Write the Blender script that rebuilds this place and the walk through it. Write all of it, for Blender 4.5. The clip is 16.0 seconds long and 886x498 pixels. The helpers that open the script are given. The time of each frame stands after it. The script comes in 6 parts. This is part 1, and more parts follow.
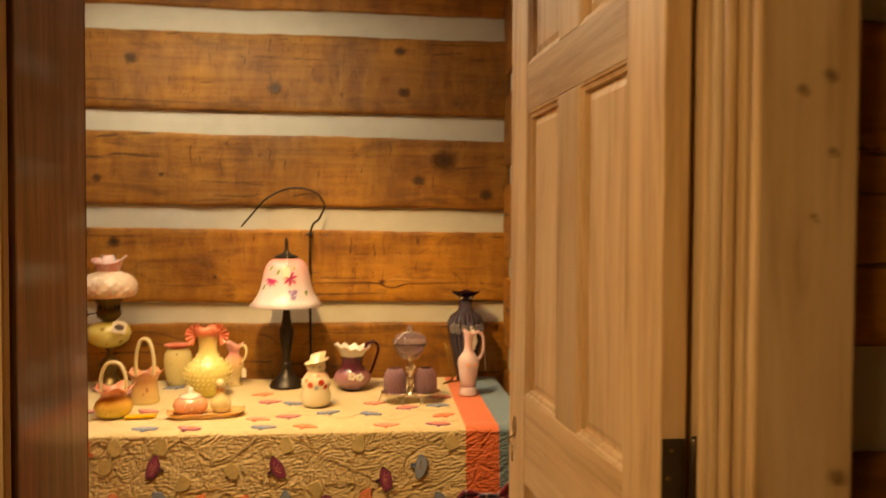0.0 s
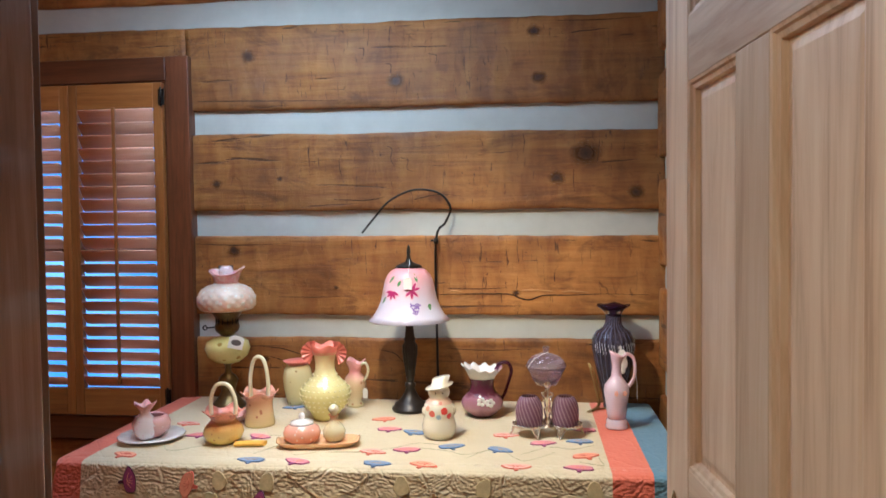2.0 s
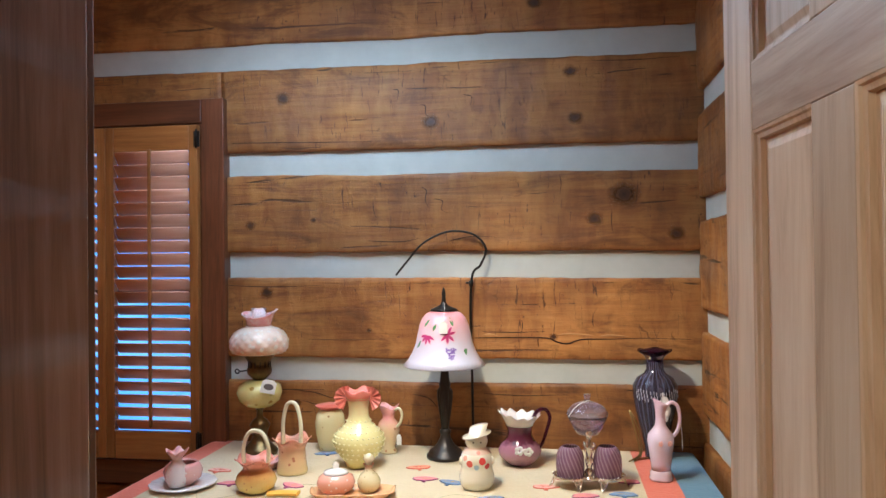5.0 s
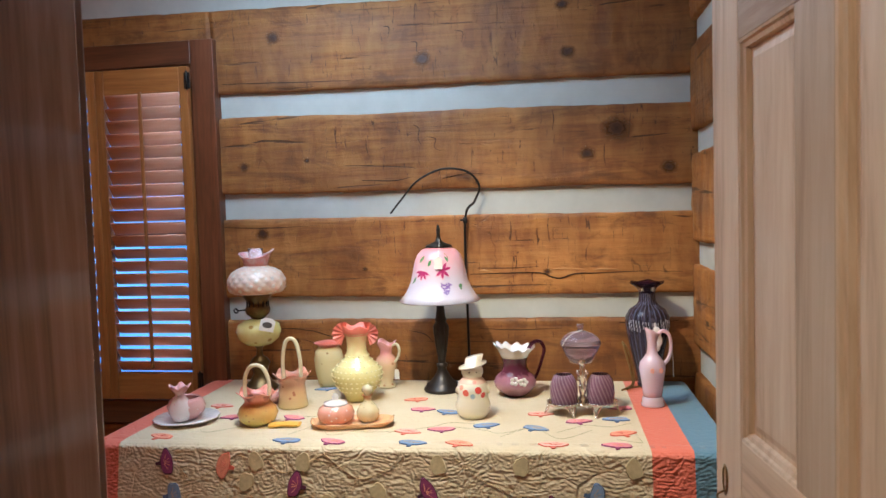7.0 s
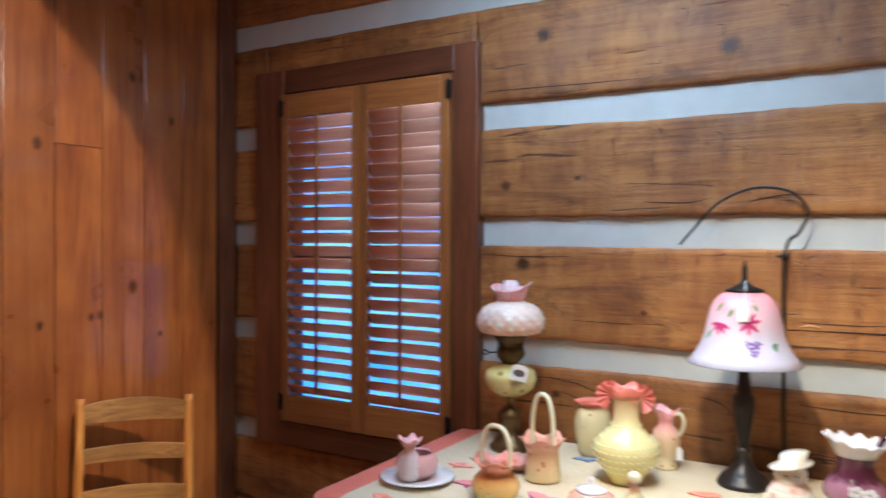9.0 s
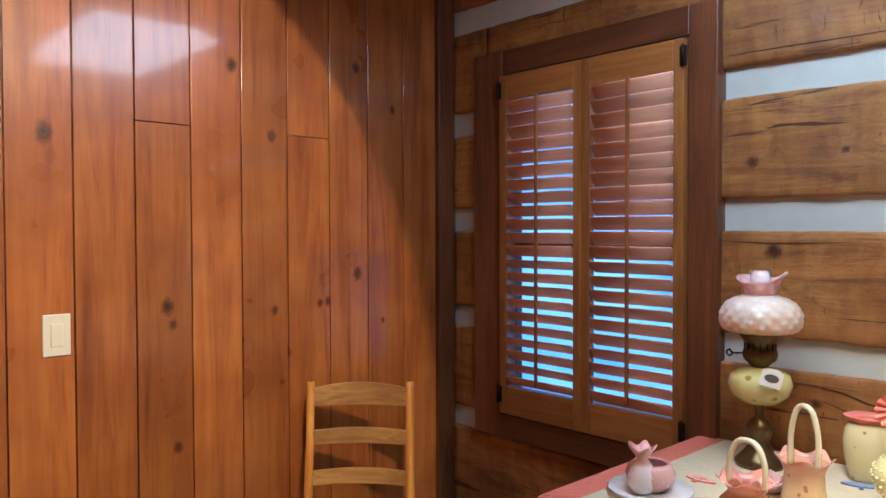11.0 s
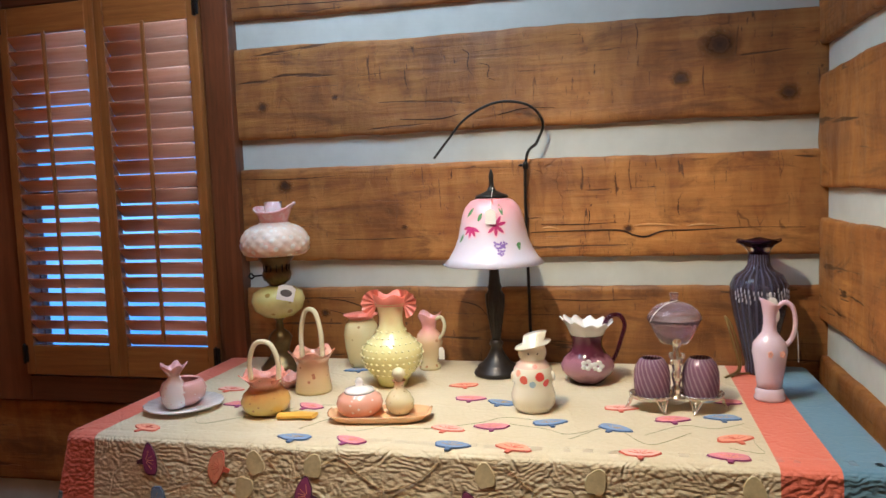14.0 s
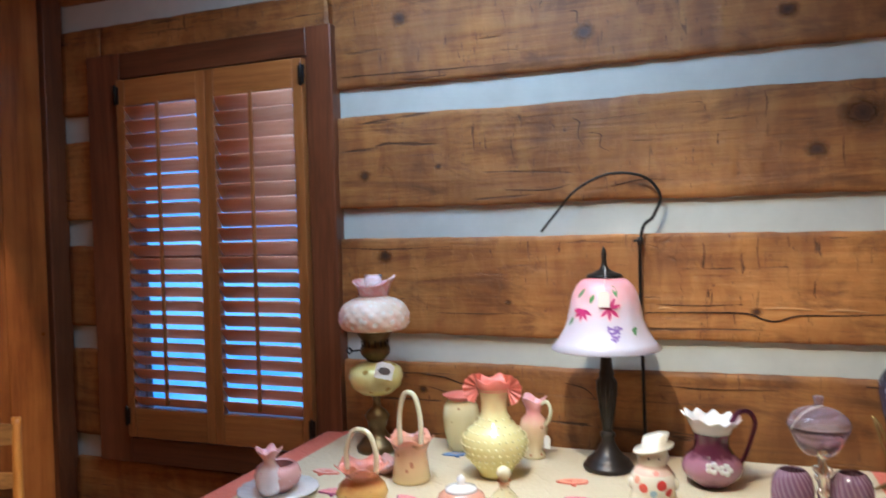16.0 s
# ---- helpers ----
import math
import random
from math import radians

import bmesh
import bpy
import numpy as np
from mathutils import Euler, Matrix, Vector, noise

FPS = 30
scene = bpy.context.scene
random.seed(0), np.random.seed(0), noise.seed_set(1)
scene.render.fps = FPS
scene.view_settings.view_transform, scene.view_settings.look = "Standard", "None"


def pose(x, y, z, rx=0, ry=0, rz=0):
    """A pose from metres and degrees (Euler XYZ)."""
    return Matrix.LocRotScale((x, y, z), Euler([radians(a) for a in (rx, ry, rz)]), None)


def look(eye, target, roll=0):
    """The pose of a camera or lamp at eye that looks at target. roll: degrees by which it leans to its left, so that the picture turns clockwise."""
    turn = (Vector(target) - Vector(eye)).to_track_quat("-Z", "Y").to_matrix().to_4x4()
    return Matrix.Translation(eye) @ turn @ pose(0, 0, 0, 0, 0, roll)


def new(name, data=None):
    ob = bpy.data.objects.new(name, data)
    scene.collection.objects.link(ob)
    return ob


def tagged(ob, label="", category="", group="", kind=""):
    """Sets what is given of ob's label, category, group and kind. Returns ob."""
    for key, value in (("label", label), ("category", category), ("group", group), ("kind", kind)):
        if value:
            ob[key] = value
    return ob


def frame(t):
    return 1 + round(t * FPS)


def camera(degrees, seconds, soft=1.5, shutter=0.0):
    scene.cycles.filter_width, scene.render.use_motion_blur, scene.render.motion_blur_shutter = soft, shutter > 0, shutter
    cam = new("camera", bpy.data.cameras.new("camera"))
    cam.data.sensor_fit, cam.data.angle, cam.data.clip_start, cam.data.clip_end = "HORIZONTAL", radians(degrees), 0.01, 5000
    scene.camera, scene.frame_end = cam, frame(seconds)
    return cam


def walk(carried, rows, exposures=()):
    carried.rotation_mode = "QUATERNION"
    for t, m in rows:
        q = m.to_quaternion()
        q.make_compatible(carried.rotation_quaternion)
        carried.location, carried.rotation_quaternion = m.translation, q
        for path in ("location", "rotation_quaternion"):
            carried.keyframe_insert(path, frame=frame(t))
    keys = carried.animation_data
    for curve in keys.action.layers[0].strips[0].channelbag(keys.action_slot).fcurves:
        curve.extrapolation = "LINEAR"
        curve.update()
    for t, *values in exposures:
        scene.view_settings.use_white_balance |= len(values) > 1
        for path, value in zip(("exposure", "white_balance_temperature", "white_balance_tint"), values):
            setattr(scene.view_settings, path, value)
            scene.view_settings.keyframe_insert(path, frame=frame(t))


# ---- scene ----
cam = camera(61.9, 16.0, 1.5, 0.4)
PATH = [
    (0, (-0.057, 0.216, 1.385), (0.112, 2.208, 1.329), 0.3),
    (0.5, (-0.063, 0.384, 1.365), (-0.025, 2.376, 1.192), 1.9),
    (1, (-0.033, 0.511, 1.359), (-0.064, 2.502, 1.172), 0.4),
    (1.5, (0.004, 0.55, 1.389), (-0.164, 2.538, 1.244), -0.5),
    (2, (0.007, 0.566, 1.414), (-0.231, 2.551, 1.349), -0.7),
    (2.5, (-0.008, 0.576, 1.432), (-0.281, 2.558, 1.437), -0.5),
    (3, (-0.015, 0.594, 1.455), (-0.303, 2.572, 1.508), -0.1),
    (5.5, (-0.048, 0.604, 1.437), (-0.348, 2.581, 1.436), -0.9),
    (6, (-0.055, 0.598, 1.416), (-0.354, 2.575, 1.37), -1.2),
    (6.5, (-0.05, 0.59, 1.398), (-0.358, 2.564, 1.31), -1.8),
    (7, (-0.028, 0.585, 1.391), (-0.322, 2.561, 1.289), -1.7),
    (7.5, (0.015, 0.6, 1.384), (-0.276, 2.576, 1.27), -1.1),
    (8, (0.023, 0.683, 1.376), (-0.439, 2.627, 1.276), -0.9),
    (8.5, (-0.065, 0.883, 1.378), (-0.75, 2.762, 1.378), 0.0),
    (9, (-0.109, 1.068, 1.389), (-1.135, 2.785, 1.374), 0.2),
    (9.5, (-0.176, 1.175, 1.422), (-1.521, 2.655, 1.414), 0.9),
    (9.7, (-0.206, 1.188, 1.431), (-1.625, 2.597, 1.428), 0.7),
    (10.3, (-0.215, 1.185, 1.425), (-1.68, 2.546, 1.41), 0.5),
    (11.3, (-0.218, 1.168, 1.358), (-1.69, 2.52, 1.30), -0.4),
    (11.8, (-0.203, 1.157, 1.333), (-1.583, 2.602, 1.258), -1.0),
    (12, (-0.181, 1.147, 1.333), (-1.436, 2.701, 1.238), -1.6),
    (12.5, (-0.145, 1.109, 1.294), (-0.984, 2.918, 1.142), -1.9),
    (13, (-0.099, 1.076, 1.291), (-0.745, 2.96, 1.107), -2.4),
    (13.5, (-0.065, 1.058, 1.3), (-0.617, 2.972, 1.115), -2.4),
    (14, (-0.06, 1.064, 1.302), (-0.538, 2.999, 1.136), -2.2),
    (14.5, (-0.069, 1.07, 1.302), (-0.508, 3.014, 1.141), -2.1),
    (15, (-0.083, 1.093, 1.303), (-0.543, 3.033, 1.136), -2.2),
    (15.5, (-0.1, 1.126, 1.331), (-0.656, 3.043, 1.215), -1.6),
    (16, (-0.128, 1.163, 1.395), (-0.836, 3.03, 1.35), -1.6),
]
EXPOSURES = [(0.0, 0.1, 34000, 22), (0.4, 0.12, 24000, 18), (0.9, 0.28, 12000, 11), (1.4, 0.22, 6400, 8), (1.9, 0.2, 5700, 8), (6.0, 0.24, 5700, 8), (8.0, 0.27, 5700, 8), (9.2, 0.40, 5300, 8), (9.8, 0.40, 5300, 8), (11.7, 0.42, 5900, 8), (12.9, 0.16, 5900, 8), (15.0, 0.12, 5750, 8), (16.0, 0.2, 5350, 7)]
walk(cam, [(t, look(eye, target, roll)) for t, eye, target, roll in PATH], EXPOSURES)

# world, sun and lamps ------------------------------------------------------
world = bpy.data.worlds.new("world")
scene.world = world
world.use_nodes = True
wn = world.node_tree
sky = wn.nodes.new("ShaderNodeTexSky")
sky.sky_type, sky.sun_disc = "NISHITA", False
sky.sun_elevation, sky.sun_rotation = radians(38), radians(200)
wn.links.new(sky.outputs["Color"], wn.nodes["Background"].inputs["Color"])
wn.nodes["Background"].inputs["Strength"].default_value = 0.12

sun = new("sun", bpy.data.lights.new("sun", "SUN"))
sun.data.energy, sun.data.angle, sun.data.color = 2.0, radians(0.6), (1.0, 0.95, 0.88)
sun.matrix_world = look((0, 0, 20), (3.0, -8.0, 10.0))

LUM = (-0.76, 2.53, 2.30)      # the flat panel light over the table
KEY = (-0.45, 1.62, 2.36)      # a warm lamp head that lights the pine wall
SPOT = (-0.50, 2.15, 2.29)      # an added lamp, out of view, that brightens the table and the quilt's front
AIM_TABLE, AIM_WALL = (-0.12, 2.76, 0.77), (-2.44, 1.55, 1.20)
for name, eye, aim, watts, cone, soft_edge in (("table_fill_spot", SPOT, AIM_TABLE, 96.0, 84, 0.9), ("wall_spot", KEY, AIM_WALL, 182.0, 69, 0.04)):
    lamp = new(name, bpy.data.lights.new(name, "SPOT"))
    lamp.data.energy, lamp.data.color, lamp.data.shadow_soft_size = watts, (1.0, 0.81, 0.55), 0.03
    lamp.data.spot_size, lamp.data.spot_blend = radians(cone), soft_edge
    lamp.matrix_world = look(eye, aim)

hall = new("hall_light", bpy.data.lights.new("hall_light", "AREA"))
hall.data.shape, hall.data.size, hall.data.size_y = "RECTANGLE", 0.5, 0.5
hall.data.energy, hall.data.color = 21.5, (1.0, 0.86, 0.66)
hall.matrix_world = pose(-0.9, 0.3, 2.37)


# node materials ------------------------------------------------------------
def material(name, rough=0.6, metal=0.0):
    m = bpy.data.materials.new(name)
    m.use_nodes = True
    b = m.node_tree.nodes["Principled BSDF"]
    b.inputs["Roughness"].default_value, b.inputs["Metallic"].default_value = rough, metal
    return m, m.node_tree, b


def node(nt, kind, **inputs):
    n = nt.nodes.new(kind)
    for key, value in inputs.items():
        n.inputs[key.replace("_", " ")].default_value = value
    return n


def ramp(nt, source, stops):
    r = nt.nodes.new("ShaderNodeValToRGB")
    while len(r.color_ramp.elements) < len(stops):
        r.color_ramp.elements.new(0.5)
    for e, (p, c) in zip(r.color_ramp.elements, stops):
        e.position, e.color = p, (*c, 1) if len(c) == 3 else c
    nt.links.new(source, r.inputs[0])
    return r.outputs[0]


def coords(nt, scale=(1, 1, 1), shift=True):
    """Object coordinates, stretched, and moved by a chance amount for each object."""
    tc = nt.nodes.new("ShaderNodeTexCoord")
    mp = nt.nodes.new("ShaderNodeMapping")
    mp.inputs["Scale"].default_value = scale
    nt.links.new(tc.outputs["Object"], mp.inputs["Vector"])
    if shift:
        oi = nt.nodes.new("ShaderNodeObjectInfo")
        mul = nt.nodes.new("ShaderNodeVectorMath")
        mul.operation = "SCALE"
        mul.inputs[0].default_value = (37.0, 23.0, 51.0)
        nt.links.new(oi.outputs["Random"], mul.inputs["Scale"])
        nt.links.new(mul.outputs[0], mp.inputs["Location"])
    return mp.outputs[0]


def tex(nt, vec, scale, detail=4.0, rough=0.55, distort=0.0):
    n = node(nt, "ShaderNodeTexNoise", Scale=scale, Detail=detail, Roughness=rough, Distortion=distort)
    nt.links.new(vec, n.inputs["Vector"])
    return n.outputs["Fac"]


def mixc(nt, fac, a, b, kind="MIX"):
    m = nt.nodes.new("ShaderNodeMix")
    m.data_type, m.blend_type = "RGBA", kind
    for value, slot in ((fac, 0), (a, 6), (b, 7)):
        if isinstance(value, (int, float)):
            m.inputs[slot].default_value = value
        elif isinstance(value, tuple):
            m.inputs[slot].default_value = (*value, 1)
        else:
            nt.links.new(value, m.inputs[slot])
    return m.outputs[2]


def math_(nt, op, a, b=0.0):
    m = nt.nodes.new("ShaderNodeMath")
    m.operation = op
    for value, slot in ((a, 0), (b, 1)):
        if isinstance(value, (int, float)):
            m.inputs[slot].default_value = value
        else:
            nt.links.new(value, m.inputs[slot])
    return m.outputs[0]


def bump(nt, bsdf, height, strength=0.3, distance=0.01):
    b = node(nt, "ShaderNodeBump", Strength=strength, Distance=distance)
    nt.links.new(height, b.inputs["Height"])
    nt.links.new(b.outputs[0], bsdf.inputs["Normal"])


def wood(name, dark, mid, light, axis, rough=0.5, fine=1.0, coat=0.0, stain=0.5, relief=0.25, hewn=0.0):
    """Grained timber; axis: the way the grain runs."""
    m, nt, b = material(name, rough)
    s = [14.0, 14.0, 14.0]
    s["xyz".index(axis)] = 0.9
    v = coords(nt, tuple(s))
    g1 = tex(nt, v, 1.6 * fine, 6, 0.65, 1.6)
    g2 = tex(nt, v, 9.0 * fine, 5, 0.7, 0.4)
    blot = tex(nt, coords(nt, (1, 1, 1)), 4.5, 3, 0.5)
    grain = math_(nt, "ADD", math_(nt, "MULTIPLY", g1, 0.7), math_(nt, "MULTIPLY", g2, 0.3))
    c = ramp(nt, grain, ((0.3, dark), (0.5, mid), (0.68, light)))
    c = mixc(nt, math_(nt, "MULTIPLY", ramp(nt, blot, ((0.35, (1, 1, 1)), (0.62, (0, 0, 0)))), stain), c, dark)
    height = grain
    if hewn:
        k = "xyz".index(axis)

        def along(u, v):
            return coords(nt, tuple(u if a == k else v for a in range(3)))
        # adze facets: upright cells, each a little lighter, darker or more tilted than the next
        wob = node(nt, "ShaderNodeTexNoise", Scale=1.0, Detail=3.0)
        nt.links.new(along(9.0, 14.0), wob.inputs["Vector"])
        push = nt.nodes.new("ShaderNodeVectorMath")
        push.operation = "MULTIPLY_ADD"
        push.inputs[1].default_value = (0.9, 0.9, 0.9)
        nt.links.new(wob.outputs["Color"], push.inputs[0])
        nt.links.new(along(19.0, 6.5), push.inputs[2])
        cells = node(nt, "ShaderNodeTexVoronoi", Scale=1.0)
        nt.links.new(push.outputs[0], cells.inputs["Vector"])
        cell = nt.nodes.new("ShaderNodeSeparateXYZ")
        nt.links.new(cells.outputs["Color"], cell.inputs[0])
        rim = node(nt, "ShaderNodeTexVoronoi", Scale=1.0)
        rim.feature = "DISTANCE_TO_EDGE"
        nt.links.new(push.outputs[0], rim.inputs["Vector"])
        facet = tex(nt, along(16.0, 6.0), 1.0, 5, 0.62, 0.6)
        tan = tuple(min(1, x * y) for x, y in zip(light, (1.16, 1.20, 1.25)))
        band = tex(nt, along(11.0, 1.6), 1.0, 3, 0.5, 0.3)
        tone = math_(nt, "ADD", math_(nt, "MULTIPLY", cell.outputs[0], 0.08), math_(nt, "ADD", math_(nt, "MULTIPLY", band, 0.45), math_(nt, "MULTIPLY", facet, 0.47)))
        c = mixc(nt, math_(nt, "MULTIPLY", ramp(nt, tone, ((0.44, (0, 0, 0)), (0.66, (1, 1, 1)))), 0.50), c, tan)
        c = mixc(nt, math_(nt, "MULTIPLY", ramp(nt, tone, ((0.34, (1, 1, 1)), (0.47, (0, 0, 0)))), 0.30), c, dark)
        streak = tex(nt, along(2.0, 120.0), 1.0, 4, 0.7)
        c = mixc(nt, math_(nt, "MULTIPLY", ramp(nt, streak, ((0.52, (0, 0, 0)), (0.72, (1, 1, 1)))), 0.24), c, tuple(x * 0.8 for x in dark))
        nick = ramp(nt, tex(nt, along(75.0, 11.0), 1.0, 4, 0.65, 1.2), ((0.615, (0, 0, 0)), (0.65, (1, 1, 1))))
        patchy = ramp(nt, tex(nt, along(3.0, 5.0), 1.0, 2, 0.5), ((0.42, (0.1, 0.1, 0.1)), (0.58, (1, 1, 1))))
        nick = math_(nt, "MULTIPLY", nick, patchy)
        cut = math_(nt, "MULTIPLY", ramp(nt, rim.outputs["Distance"], ((0.0, (1, 1, 1)), (0.035, (0, 0, 0)))), ramp(nt, tex(nt, along(5.0, 9.0), 1.0, 3, 0.6), ((0.60, (0, 0, 0)), (0.68, (1, 1, 1)))))
        nick = math_(nt, "MAXIMUM", nick, math_(nt, "MULTIPLY", cut, 0.8))
        c = mixc(nt, math_(nt, "MULTIPLY", nick, 0.85), c, tuple(x * 0.35 for x in dark))
        crack = tex(nt, along(1.6, 34.0), 1.0, 4, 0.65, 0.9)
        line = ramp(nt, crack, ((0.635, (0, 0, 0)), (0.665, (1, 1, 1))))
        c = mixc(nt, math_(nt, "MULTIPLY", line, 0.85), c, tuple(x * 0.22 for x in dark))
        weather = ramp(nt, tex(nt, along(2.6, 8.0), 1.0, 5, 0.7, 1.2), ((0.53, (0, 0, 0)), (0.68, (1, 1, 1))))
        age = ramp(nt, tex(nt, along(1.5, 2.6), 1.0, 3, 0.55, 0.5), ((0.36, (1, 1, 1)), (0.56, (0, 0, 0))))
        c = mixc(nt, math_(nt, "MULTIPLY", age, 0.42), c, dark)
        c = mixc(nt, math_(nt, "MULTIPLY", weather, 0.72), c, tuple(x * 0.7 for x in dark))
        height = math_(nt, "ADD", grain, math_(nt, "MULTIPLY", math_(nt, "ADD", facet, math_(nt, "MULTIPLY", cells.outputs["Distance"], 0.45)), hewn * 1.6))
        height = math_(nt, "SUBTRACT", height, math_(nt, "ADD", math_(nt, "MULTIPLY", line, 0.8), math_(nt, "MULTIPLY", nick, 0.5)))
    oi = nt.nodes.new("ShaderNodeObjectInfo")
    hs = nt.nodes.new("ShaderNodeHueSaturation")
    nt.links.new(math_(nt, "ADD", math_(nt, "MULTIPLY", oi.outputs["Random"], 0.36), 0.82), hs.inputs["Value"])
    nt.links.new(c, hs.inputs["Color"])
    nt.links.new(hs.outputs[0], b.inputs["Base Color"])
    nt.links.new(ramp(nt, blot, ((0.2, (rough * (0.95 if coat > 0.5 else 0.8),) * 3), (0.8, (min(1, rough * (1.08 if coat > 0.5 else 1.25)),) * 3))), b.inputs["Roughness"])
    b.inputs["Coat Weight"].default_value, b.inputs["Coat Roughness"].default_value = coat, 0.08 if coat > 0.5 else 0.22
    bump(nt, b, height, relief, 0.01)
    return m


def knot_wood(name, axis, heart, halo, strength=0.9):
    """A knot: dark heart, growth rings and a brown halo that runs out into the timber round it."""
    m, nt, b = material(name, 0.5)
    tc = nt.nodes.new("ShaderNodeTexCoord")
    mp = nt.nodes.new("ShaderNodeMapping")
    mp.inputs["Location"].default_value = tuple(0.0 if a == axis else -1.0 for a in "xyz")
    mp.inputs["Scale"].default_value = tuple(0.0 if a == axis else 2.0 for a in "xyz")
    nt.links.new(tc.outputs["Generated"], mp.inputs["Vector"])
    ln = nt.nodes.new("ShaderNodeVectorMath")
    ln.operation = "LENGTH"
    nt.links.new(mp.outputs[0], ln.inputs[0])
    wob = tex(nt, coords(nt), 60.0, 3, 0.6)
    r = math_(nt, "ADD", ln.outputs["Value"], math_(nt, "MULTIPLY", math_(nt, "SUBTRACT", wob, 0.5), 0.55))
    rings = math_(nt, "ADD", math_(nt, "MULTIPLY", math_(nt, "SINE", math_(nt, "MULTIPLY", r, 34.0)), 0.5), 0.5)
    c = ramp(nt, r, ((0.10, heart), (0.34, tuple(x * 0.6 + y * 0.4 for x, y in zip(heart, halo))), (0.55, halo), (0.8, tuple(x * 1.3 for x in halo))))
    c = mixc(nt, math_(nt, "MULTIPLY", rings, 0.45), c, tuple(x * 0.5 for x in heart))
    nt.links.new(c, b.inputs["Base Color"])
    nt.links.new(ramp(nt, r, ((0.32, (strength,) * 3), (0.50, (strength * 0.55,) * 3), (0.85, (0, 0, 0)))), b.inputs["Alpha"])
    bump(nt, b, rings, 0.15, 0.003)
    return m


def plain(name, colour, rough=0.5, metal=0.0, vary=0.12, scale=30.0, relief=0.08, coat=0.0, trans=0.0, sss=0.0, alpha=1.0):
    m, nt, b = material(name, rough, metal)
    v = coords(nt)
    n1, n2 = tex(nt, v, scale, 4), tex(nt, v, scale * 0.2, 2)
    f = math_(nt, "ADD", math_(nt, "MULTIPLY", n1, 0.5), math_(nt, "MULTIPLY", n2, 0.5))
    lo, hi = tuple(x * (1 - vary) for x in colour), tuple(min(1, x * (1 + vary)) for x in colour)
    nt.links.new(ramp(nt, f, ((0.3, lo), (0.7, hi))), b.inputs["Base Color"])
    b.inputs["Coat Weight"].default_value = coat
    b.inputs["Coat Roughness"].default_value = 0.08
    b.inputs["Transmission Weight"].default_value = trans
    b.inputs["Subsurface Weight"].default_value = sss
    b.inputs["Subsurface Radius"].default_value = (0.012, 0.009, 0.007)
    if relief:
        bump(nt, b, n1, relief, 0.004)
    return m


def blend(name, stops, axis_len, rough=0.25, spots=None, coat=0.4, sss=0.1):
    """Art glass whose colour goes over with the height; spots: painted blossoms or mottling in a second colour."""
    m, nt, b = material(name, rough)
    tc = nt.nodes.new("ShaderNodeTexCoord")
    sep = nt.nodes.new("ShaderNodeSeparateXYZ")
    nt.links.new(tc.outputs["Object"], sep.inputs[0])
    cloud = tex(nt, tc.outputs["Object"], 28.0, 3)
    h = math_(nt, "ADD", math_(nt, "DIVIDE", sep.outputs[2], axis_len), math_(nt, "MULTIPLY", math_(nt, "SUBTRACT", cloud, 0.5), 0.35))
    c = ramp(nt, h, stops)
    if spots:
        colour, scale, cut = spots
        vo = node(nt, "ShaderNodeTexVoronoi", Scale=scale)
        nt.links.new(tc.outputs["Object"], vo.inputs["Vector"])
        c = mixc(nt, ramp(nt, vo.outputs["Distance"], ((cut, (1, 1, 1)), (cut + 0.06, (0, 0, 0)))), c, colour)
    nt.links.new(c, b.inputs["Base Color"])
    b.inputs["Coat Weight"].default_value, b.inputs["Coat Roughness"].default_value = coat, 0.08
    b.inputs["Subsurface Weight"].default_value = sss
    b.inputs["Subsurface Radius"].default_value = (0.01, 0.008, 0.006)
    return m


def glass(name, colour, rough=0.05, stripes=None):
    m, nt, b = material(name, rough)
    b.inputs["Base Color"].default_value = (*colour, 1)
    b.inputs["Transmission Weight"].default_value, b.inputs["IOR"].default_value = 0.85, 1.3
    if stripes:
        other, count, twist = stripes
        tc = nt.nodes.new("ShaderNodeTexCoord")
        sep = nt.nodes.new("ShaderNodeSeparateXYZ")
        nt.links.new(tc.outputs["Object"], sep.inputs[0])
        ang = math_(nt, "ARCTAN2", sep.outputs[1], sep.outputs[0])
        wave = math_(nt, "SINE", math_(nt, "ADD", math_(nt, "MULTIPLY", ang, count), math_(nt, "MULTIPLY", sep.outputs[2], twist)))
        nt.links.new(ramp(nt, wave, ((0.35, colour), (0.75, other))), b.inputs["Base Color"])
        b.inputs["Transmission Weight"].default_value = 0.5
    return m


LOG_X = wood("hewn_log", (0.15, 0.050, 0.012), (0.39, 0.155, 0.034), (0.51, 0.240, 0.062), "x", 0.56, 0.8, 0.0, 0.6, 0.5, 0.6)
LOG_Y = wood("hewn_log_side", (0.15, 0.050, 0.012), (0.39, 0.155, 0.034), (0.51, 0.240, 0.062), "y", 0.56, 0.8, 0.0, 0.6, 0.5, 0.6)
PINE_Z = wood("varnished_pine", (0.15, 0.032, 0.009), (0.36, 0.112, 0.024), (0.45, 0.160, 0.038), "z", 0.28, 0.5, 0.65, 0.45, 0.03)
TRIM_Z = wood("dark_trim", (0.055, 0.017, 0.007), (0.155, 0.050, 0.018), (0.23, 0.082, 0.031), "z", 0.42, 0.7, 0.15, 0.4, 0.12)
TRIM_X = wood("dark_trim_level", (0.055, 0.017, 0.007), (0.155, 0.050, 0.018), (0.23, 0.082, 0.031), "x", 0.42, 0.7, 0.15, 0.4, 0.12)
JAMB = wood("stained_jamb", (0.04, 0.018, 0.018), (0.36, 0.20, 0.175), (0.60, 0.41, 0.37), "z", 0.36, 0.6, 0.7, 0.3, 0.12)
